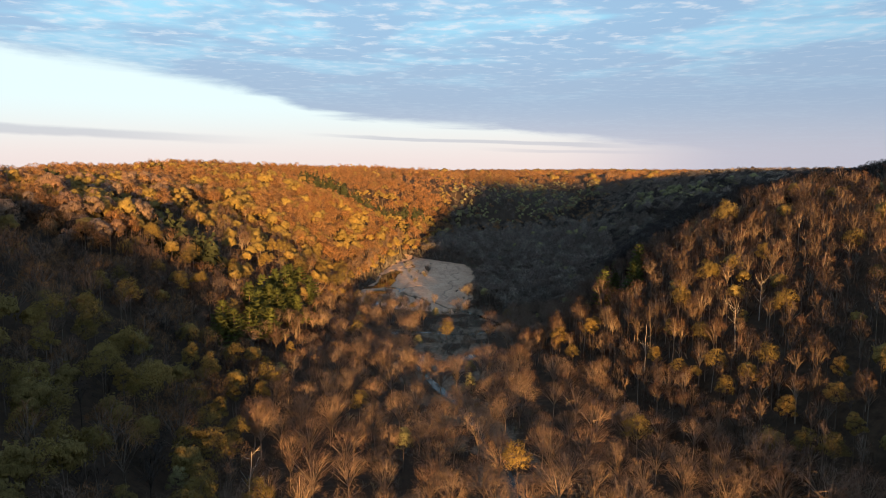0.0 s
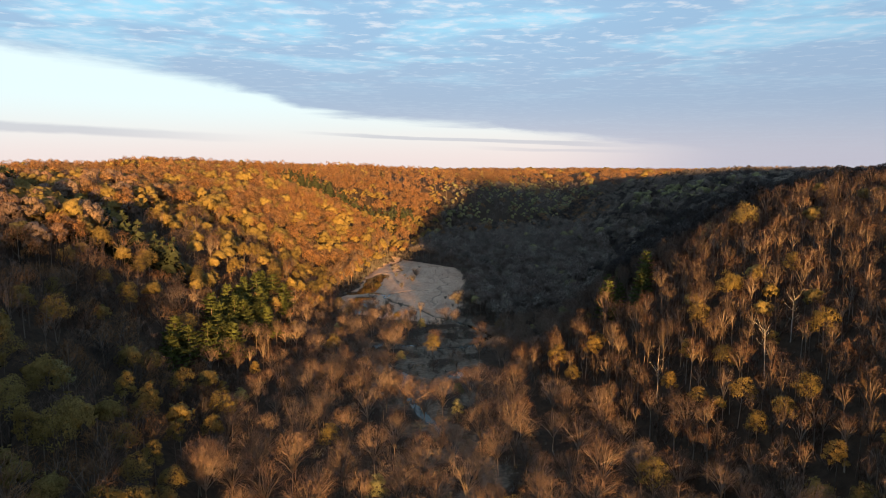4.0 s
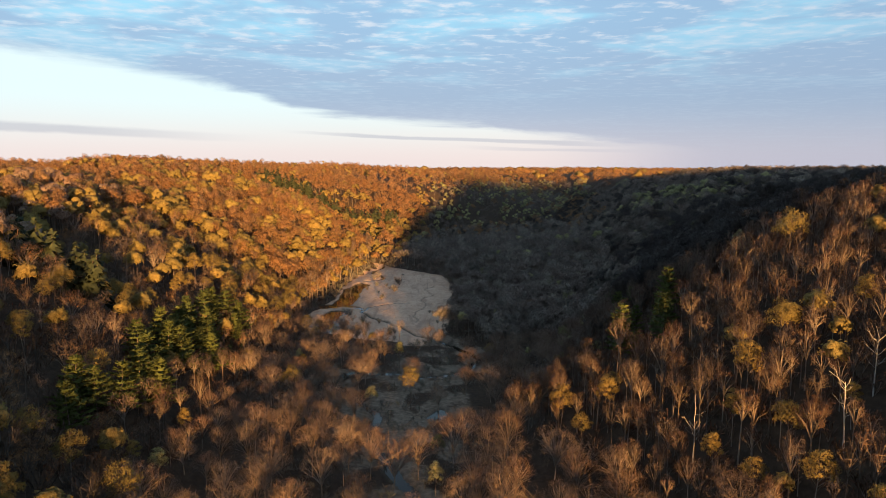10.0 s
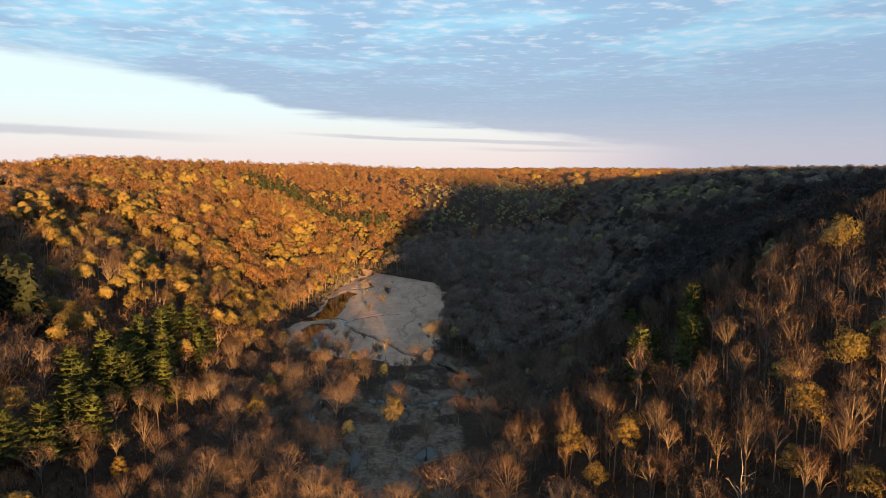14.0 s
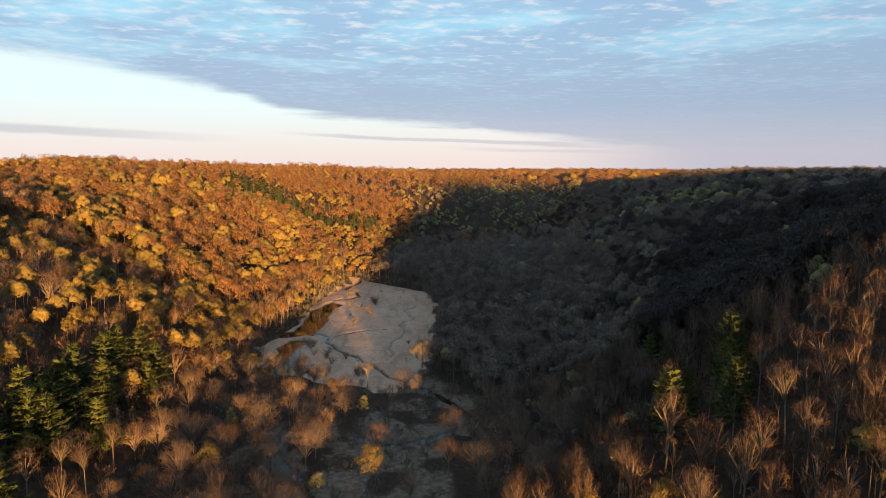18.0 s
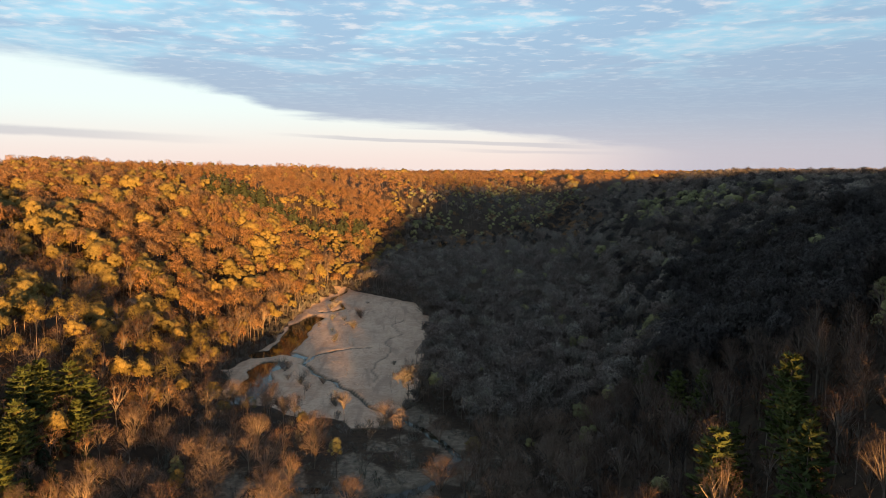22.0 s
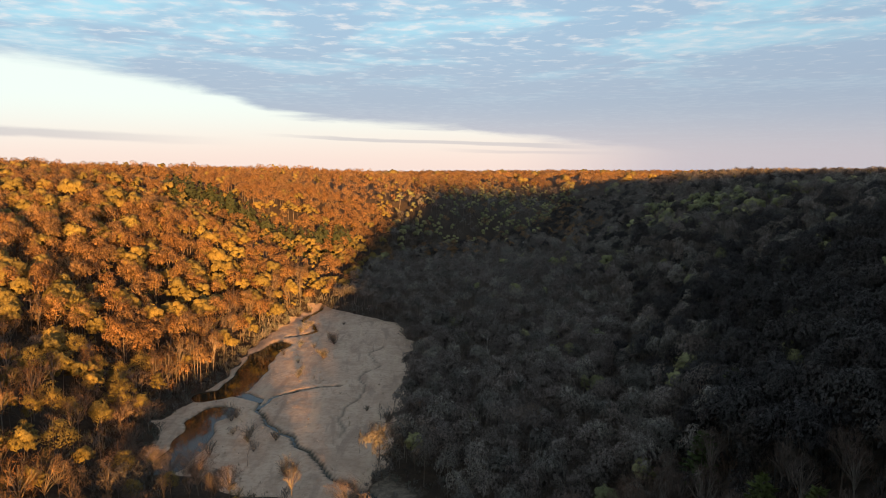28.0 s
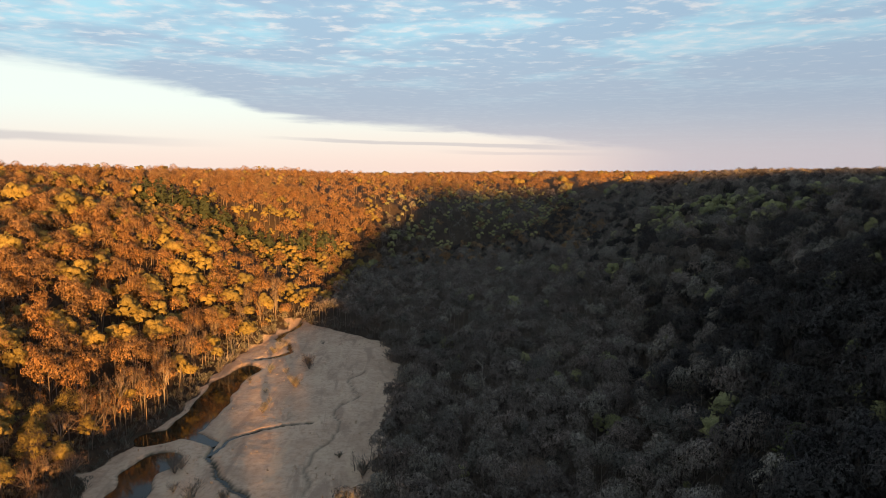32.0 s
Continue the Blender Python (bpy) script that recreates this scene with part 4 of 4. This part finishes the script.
own_leaf = [i for i in order if near_leaf[i] and not (near_x[i] > 30 and near_y[i] > 330)][:115]
rest = np.ones(len(near_x), bool)
rest[own_bare] = rest[own_oak] = rest[own_leaf] = False
close = rest & (np.abs(near_x) < np.interp(near_y, (100, 250, 420, 520), (125, 135, 170, 190))) & ~((near_x > 110) & (near_y > 330))
close |= rest & (near_x > -175) & (near_x < 220) & (near_y < np.where(near_x > 0, 332, 270))
# wood of the shaded slope, much of it in the darkened shade colours
oaks = rest & (near_x > 14) & (near_x < 230) & (near_y > 335)
close &= ~oaks
lit = close & (near_x < -45)
spur = close & ~lit
x, y = sown(44, 190, 110, 400, 6.4, 9)
keep = (land(x, y) > 6) & apart(x, y, GOLDEN + SAGE + BROAD + SNAGS, 4) & apart(x, y, PINE_AT, 6.5) & (y < np.interp(x, (60, 110, 190), (305, 345, 330)))
wood_of("woodland", x[keep], y[keep], OAK_NEAR[1:], LEAFY_NEAR[2:], 35, "slim bare trees filling the steep spur", size=0.74, fine=9)
wood_of("woodland", near_x[spur], near_y[spur], OAK_NEAR, LEAFY_NEAR, 13, "mixed wood of bare and young-leaved trees on the spur", size=0.8, fine=9)
foot = lit & (near_y < 500)
wood_of("woodland", near_x[foot], near_y[foot], BARE_NEAR + OAK_NEAR[1:2], LEAFY_NEAR, 18, "bare and leafing trees at the foot of the long slope", size=0.88, fine=9)
lit &= ~foot
wood_of("woodland", near_x[lit], near_y[lit], BARE_NEAR[:2] + OAK_NEAR[1:2] + BARE_MID, LEAFY_NEAR, 47, "sunlit spring wood on the long slope above the ponds", size=1.1, fine=3)
# low young trees that fill the gaps under the crowns of the long slope
x, y = sown(-210, -40, 470, 720, 6.6, 14)
keep = (land(x, y) > 3) & ~ravine_pines(x, y) & apart(x, y, PINE_AT, 8) & (R.random(len(x)) < 0.85)
UNDER = [hazy_tree(np.random.default_rng(370 + i), 20, s, 4, 20, 0.15) for i, s in enumerate((6.0, 6.8, 5.2))]
wood_of("woodland", x[keep], y[keep], UNDER, LEAFY_RIM, 37, "young trees under the crowns of the long slope", size=0.52)
x, y = sown(42, 236, 310, 640, 6.4, 16)
keep = (R.random(len(x)) < open_ground(x, y)) & (y > np.interp(x, (42, 110, 236), (330, 350, 340))) & wedge(x, y, 0)
wood_of("woodland", x[keep], y[keep], UNDER, LEAFY_RIM, 44, "young trees under the crowns of the shaded slope", size=0.55)
rest &= ~close
oaks |= rest & (near_x > 60) & (near_x < 230) & (near_y > 300)
wood_of("woodland", near_x[oaks], near_y[oaks], HAZY_FINE + WIDE[:1], LEAFY_NEAR[2:], 39, "leafless wood behind the spur, darkened in colour for shade")
rest &= ~oaks
wood_of("woodland", near_x[rest], near_y[rest], BARE_MID, LEAFY_MID, 19, "spring wood on the upper slopes", size=1.1)
x, y = sown(-360, 420, 520, 1000, 8.5, 2)
keep = wedge(x, y) & (R.random(len(x)) < open_ground(x, y)) & apart(x, y, SAGE + SNAGS, 5) & ~ravine_pines(x, y)
x, y = x[keep], y[keep]
lit = (x < -30) & (x > -190) & (y < 680)
wood_of("woodland", x[lit], y[lit], BARE_MID, LEAFY_MID, 20, "sunlit spring wood above the pond", size=1.1)
nearer = y + R.uniform(-60, 60, len(x)) < 640
far = ~lit & (y > 720) & ~nearer
oaks = ~lit & nearer & (x < 230) & (land(x, y) > 6)
wood_of("woodland", x[oaks], y[oaks], HAZY_FINE, LEAFY_NEAR[2:], 38, "leafless wood on the shaded slope, darkened in colour for shade")
lit = lit | oaks
shady = ~lit & nearer & (x < 230)
thin = shady & (R.random(len(x)) < 0.66)
wood_of("woodland", x[thin], y[thin], WIDE, LEAFY_NEAR[1:], 33, "shaded spring wood on the flat beside the meadow")
shady = ~lit & ~far & ~shady
wood_of("woodland", x[shady], y[shady], BARE_FAR, LEAFY_FAR, 14, "closed spring wood on the slopes beyond the meadow")
wood_of("woodland", x[far], y[far], BARE_LAST, LEAFY_LAST, 34, "closed spring wood at the head of the meadow")
x, y = sown(-700, 900, 1000, 1560, 13.2, 3)
keep = wedge(x, y)
wood_of("woodland", x[keep], y[keep], BARE_RIM, LEAFY_RIM, 15, "distant wooded hillside and valley head")
x, y = sown(-1500, 1900, 1560, 2700, 34, 4)
keep = wedge(x, y)
EDGE = [hazy_tree(np.random.default_rng(720 + i), 18, 13, 3, 0, 0.05) for i in range(2)]
wood_of("woodland", x[keep], y[keep], EDGE, EDGE[:1], 16, "far wooded plateau along the skyline")
# never in view: trees that help the added shoulders cast their shade
x, y = sown(-330, 420, -420, 62, 13, 5)
low = (land(x, y) < 24) & (y > -260)
wood_of("woodland", x[~low], y[~low], BARE_RIM, LEAFY_RIM, 17, "unseen woods on the added shoulders behind the start, casting shade", size=0.8)
# out of view and shrunk, so that sunlight reaches the floor trees ahead
wood_of("woodland", x[low], y[low], BARE_RIM, LEAFY_RIM, 46, "unseen wood on the floor behind the start, kept low for the sun", size=0.4)
# unseen filler in front of them, low for the same sunlight
x, y = sown(-75, 130, 62, 146, 8.0, 24)
keep = (land(x, y) < 9) & (hollow(x, y) < 0.1)
wood_of("woodland", x[keep], y[keep], UNDER, LEAFY_RIM, 49, "unseen wood on the floor below the spur, kept low for the sun", size=0.45)
x, y = sown(-340, 0, 320, 920, 6.2, 7)
keep = ravine_pines(x, y) & (R.random(len(x)) < 0.8)
rows, r = grown(x[keep], y[keep], 41, 0.9, 1.15)
rows[:, 3] *= np.where(rows[:, 1] > 700, 1.28, 1.0)
x, y = sown(-99, -76, 322, 368, 6.5, 23)
more, r = grown(x, y, 48, 0.34, 0.56)
rows = np.concatenate([rows, more[apart(x, y, PINE_AT, 3.5)]])
joined("conifer_belt", [(*hemlock(np.random.default_rng(990), 22, 4.4, 120), MAT_BARK, MAT_HEMLOCK)], rows, "dark belt of conifers along the side ravines and below the pines", "woodland")


def set_out(name, protos, m_wood, m_crown, spots, seed, labels, category, group, low=0.8, high=1.2, crown_name="crown"):
    """Single plants: one of each shape is built, the others are its copies."""
    r = np.random.default_rng(seed)
    made = {}
    for n, (x, y, z, size) in enumerate(spots):
        k = n % len(protos)
        s = size or r.uniform(low, high)
        m = Matrix.LocRotScale((x, y, z - 0.15), Euler((r.normal() * 0.03, r.normal() * 0.03, r.uniform(0, 6.28))), (s, s, s * r.uniform(0.94, 1.08)))
        if k not in made:
            made[k] = plant(name, *protos[k], m_wood, m_crown, labels[k % len(labels)], category, group, crown_name)
            made[k].matrix_basis = m
        else:
            copy_thing(made[k], m @ Matrix.Diagonal([1 / v for v in made[k].scale] + [1]))


def spots_of(ids):
    return [(near_x[i], near_y[i], near_z[i], 0.0 if near_z[i] > 4 and not low_stand(near_x[i], near_y[i]) else r.uniform(0.64, 0.86) if low_stand(near_x[i], near_y[i]) else r.uniform(0.82, 1.06) if near_y[i] < 292 else r.uniform(0.72, 1.0)) for i in ids]


set_out("bare_tree", BARE, MAT_LIMB, MAT_TWIG, spots_of(own_bare), 21,
        ["leafless tree with a rounded fan of tan twigs", "leafless wide-spreading tree forking low into many limbs", "leafless vase-shaped tree with upright limbs", "leafless tree with a broad twiggy crown on a short trunk",
         "narrow leafless tree forking near the ground"], "tree", "bare trees near the creek")
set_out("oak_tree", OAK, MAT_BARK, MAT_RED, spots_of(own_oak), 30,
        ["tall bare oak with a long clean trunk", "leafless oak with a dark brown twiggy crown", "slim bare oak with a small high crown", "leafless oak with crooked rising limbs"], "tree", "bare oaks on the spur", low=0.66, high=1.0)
# five more oaks, added on the sun's line to keep the meadow shaded
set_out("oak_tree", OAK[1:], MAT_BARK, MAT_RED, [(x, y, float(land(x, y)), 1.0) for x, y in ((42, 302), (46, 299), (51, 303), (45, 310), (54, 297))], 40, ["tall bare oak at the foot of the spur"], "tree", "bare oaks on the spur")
set_out("leafing_tree", LEAFY, MAT_BARK, MAT_LEAF, spots_of(own_leaf), 22,
        ["tree in pale yellow-green young leaf", "broad tree in golden young leaf", "slim tree with fresh yellow leaves", "low-branched tree in olive young leaf"], "tree", "trees in young leaf")


def placed(spots):
    return [(x, y, float(land(x, y)), s) for x, y, s in spots]


set_out("golden_tree", [LEAFY[0], LEAFY[2], LEAFY[3]], MAT_BARK, MAT_LEAF, placed(GOLDEN), 24, ["tree with a full golden-yellow crown of young leaves", "slender tree bright with yellow leaves"], "tree", "golden trees")
set_out("pale_green_tree", [LEAFY[2], LEAFY[3]], MAT_BARK, MAT_GREEN, placed(SAGE), 25, ["rounded tree with pale grey-green young leaves"], "tree", "pale green trees")
set_out("spreading_tree", [BARE[0], BARE[1]], MAT_LIMB, MAT_TWIG, [(x, y, z, 0.86 * s) for x, y, z, s in placed(BROAD)], 26, ["broad leafless tree with a glowing russet crown"], "tree", "spreading bare trees")
SNAG = [dead_tree(np.random.default_rng(970 + i), 19, 3.6, n) for i, n in enumerate((9, 12))]
set_out("snag", SNAG, MAT_PALE, MAT_PALE, placed(SNAGS), 27, ["pale weathered dead tree with broken limbs"], "tree", "dead trees")

# pines in a group at the foot of the left slope, and by themselves on the right spur
PINES = [pine_tree(np.random.default_rng(900 + i), 26, s, w, 40) for i, (s, w) in enumerate(((10.4, 9), (9.4, 10), (11.0, 8)))]
SLENDER = [pine_tree(np.random.default_rng(910 + i), 26, s, w, 28) for i, (s, w) in enumerate(((8.2, 9), (7.2, 9)))]
set_out("pine_tree", SLENDER, MAT_BARK, MAT_NEEDLE, placed([p for p in PINE_AT if p[0] > 0]), 53, ["slender green pine standing among the bare trees of the spur"], "pine", "pines on the slopes")
set_out("pine_tree", PINES, MAT_BARK, MAT_NEEDLE, placed([p for p in PINE_AT if p[0] < 0]), 23,
        ["tall white pine with tiers of dark green boughs", "slender dark green pine with upturned boughs", "broad old pine with ragged boughs"], "pine", "pines on the slopes")

# brush along the creek and round the meadow
LOW_SHRUBS = [shrub(np.random.default_rng(970 + i), h, s, 34, 0.22) for i, (h, s) in enumerate(((3.4, 1.8), (2.4, 1.6), (4.6, 1.9)))]
x, y = sown(-75, 80, 130, 470, 2.9, 6)
d = to_line(x + 4 * bumps(x, y, 19, 62), y, CREEK)[0]
keep = (d < np.where(x < -10, 44, 30)) & (hollow(x, y) < 0.1) & (R.random(len(x)) < np.clip(0.42 + 0.5 * bumps(x, y, 13, 67), 0.08, 0.85)) & (meadow(x, y) < 0.3) & (land(x, y) < 8) & (bumps(x, y, 22, 63) > -1.0)
rows, r = grown(x[keep], y[keep], 31, 0.35, 1.15)
rows[:, 5] = r.integers(0, 3, len(rows))
joined("brush", [(*p, MAT_BARK, MAT_BRUSH) for p in LOW_SHRUBS], rows, "grey-brown leafless brush along the creek", "brush")
x, y = sown(-130, 190, 110, 430, 4.7, 17)
keep = (R.random(len(x)) < open_ground(x, y)) & wedge(x, y, -40) & (land(x, y) > 4) & ((x > 0) | (y > 235))
rows, r = grown(x[keep], y[keep], 45, 0.7, 1.7)
rows[:, 5] = r.integers(0, 3, len(rows))
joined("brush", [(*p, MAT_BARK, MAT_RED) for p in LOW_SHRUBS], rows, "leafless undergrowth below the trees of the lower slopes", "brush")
x, y = sown(-85, 60, 400, 730, 3.0, 8)
rim = meadow(x, y)
keep = (rim > 0.02) & (rim < 0.75) & (hollow(x, y) < 0.1) & (R.random(len(x)) < 0.8)
rows, r = grown(x[keep], y[keep], 32, 0.4, 1.0)
rows[:, 3] *= np.where(rows[:, 1] > 600, 2.2, 1.0)
rows[:, 5] = r.integers(0, 3, len(rows))
joined("brush", [(*p, MAT_BARK, MAT_BRUSH) for p in LOW_SHRUBS], rows, "low thicket round the edge of the meadow", "brush")

x, y = sown(-100, -44, 430, 720, 3.0, 12)
toe = np.interp(y, TOE_Y, TOE_L)
keep = (x < toe + 16) & (x > toe - 16) & (meadow(x, y) < 0.4) & (hollow(x, y) < 0.1) & (R.random(len(x)) < 0.8)
rows, r = grown(x[keep], y[keep], 36, 0.5, 1.1)
rows[:, 5] = r.integers(0, 3, len(rows))
joined("brush", [(*p, MAT_BARK, MAT_BRUSH) for p in LOW_SHRUBS], rows, "brown thicket at the foot of the slope by the pond", "brush")

SHRUBS = [shrub(np.random.default_rng(950 + i), h, s, 170, 0.09) for i, (h, s) in enumerate(((3.6, 1.7), (2.6, 1.5), (4.6, 1.9)))]
BUSHES = ((-16, 608, 1.2), (-17, 575, 1.3), (-24, 542, 0.7), (-38, 581, 0.9), (-37, 631, 1.5), (-24, 594, 0.7), (-40, 493, 1.1), (-30, 470, 1.3), (-40, 459, 1.2), (-11, 442, 1.0), (20, 486, 1.2), (-13, 647, 0.5),
          (-24, 554, 0.6), (-38, 700, 1.0), (-37, 477, 0.8), (24, 486, 1.1), (11, 498, 0.9), (-35, 638, 1.2), (-33, 645, 1.0), (24, 478, 1.0), (-28, 566, 0.5), (-21, 585, 0.6), (16, 470, 0.8), (-26, 462, 0.9), (-14, 601, 1.7), (-16, 574, 1.8), (-15, 606, 1.3), (-32, 596, 1.1), (-24, 546, 1.2),
          (-43, 494, 1.3), (-41, 490, 1.1), (-20, 471, 1.3), (-30, 474, 1.1), (-12, 444, 1.5), (-9, 446, 1.2), (20, 484, 1.4), (3, 681, 1.6))
set_out("shrub", SHRUBS, MAT_BARK, MAT_BRUSH, placed(BUSHES), 28, ["leafless grey-brown shrub on the dry meadow", "low twiggy shrub on the dry meadow"], "shrub", "shrubs on the meadow")
SAPLING = [dead_tree(np.random.default_rng(980 + i), 8, 1.3, 9) for i in range(2)]
SAPLINGS = ((20, 482, 1.2), (17, 487, 1.0), (25, 489, 1.3), (-25, 450, 0.9), (11, 458, 0.8), (28, 492, 1.2), (18, 442, 1.0), (9, 583, 0.6), (22, 495, 1.1), (-22, 548, 0.6), (-25, 560, 0.5), (3, 615, 0.5))
set_out("sapling", SAPLING, MAT_BARK, MAT_TWIG, placed(SAPLINGS), 29, ["thin bare sapling standing on the meadow"], "sapling", "saplings on the meadow")

# small trees with low crowns that close the edge of the woods round the meadow
x, y = sown(-60, 70, 430, 750, 4.6, 15)
near_edge = np.maximum(np.maximum(meadow(x - 7, y), meadow(x + 7, y)), np.maximum(meadow(x, y - 7), meadow(x, y + 7)))
keep = (near_edge > 0.3) & (meadow(x, y) < 0.05) & (hollow(x, y) < 0.1) & (x > np.interp(y, TOE_Y, TOE_L) + 22)
wood_of("woodland", x[keep], y[keep], UNDER, LEAFY_RIM, 43, "small grey-twigged trees along the edge of the meadow", size=0.45)

# tall bare trees in a row along the pond
r = np.random.default_rng(51)
row = [(float(np.interp(y, (500, 560, 620, 700), (-74, -68, -64, -50)) + r.normal() * 3.0), y + r.normal() * 1.5, 0) for y in np.arange(505, 705, 5.2)]
TALL = [bare_tree(np.random.default_rng(1010 + i), 22, 3.6, 9, 5, 380, 0.11, f, 5) for i, f in enumerate((0.42, 0.5, 0.36))]
set_out("waterside_tree", TALL, MAT_BARK, MAT_TWIG, [(x, y, float(land(x, y)), float(r.uniform(0.85, 1.1))) for x, y, _ in row], 52, ["tall straight leafless tree standing beside the pond"], "tree", "trees along the pond")

# tussocks of dry grass and reed on the meadow
x, y = sown(-75, 36, 425, 705, 2.1, 10)
keep = (meadow(x, y) > 0.6) & (hollow(x, y) < 0.15) & (R.random(len(x)) < np.clip(0.10 + 0.25 * bumps(x, y, 30, 71), 0.0, 0.6))
TUSSOCK = []
for i in range(3):
    r = np.random.default_rng(1000 + i)
    tuft = Shape()
    a = r.uniform(0, 6.28, 9)
    d = unit(np.stack([np.cos(a) * 0.5, np.sin(a) * 0.5, np.ones(9)], 1))
    slivers(tuft, d * [0.25, 0.25, 0], d, r.uniform(0.5, 1.1, 9), 0.22, r)
    TUSSOCK.append((tuft.done(), Shape().done()))
MAT_STRAW = plant_material("straw", [(0.50, 0.37, 0.25), (0.60, 0.45, 0.31), (0.42, 0.30, 0.20), (0.66, 0.51, 0.36)], 0.5, 0.4)
rows, r = grown(x[keep], y[keep], 42, 0.5, 1.2)
rows[:, 2] += 0.1
rows[:, 5] = r.integers(0, 3, len(rows))
joined("grass", [(*p, MAT_STRAW, MAT_STRAW) for p in TUSSOCK], rows, "dry straw-coloured tussocks on the meadow", "grass")
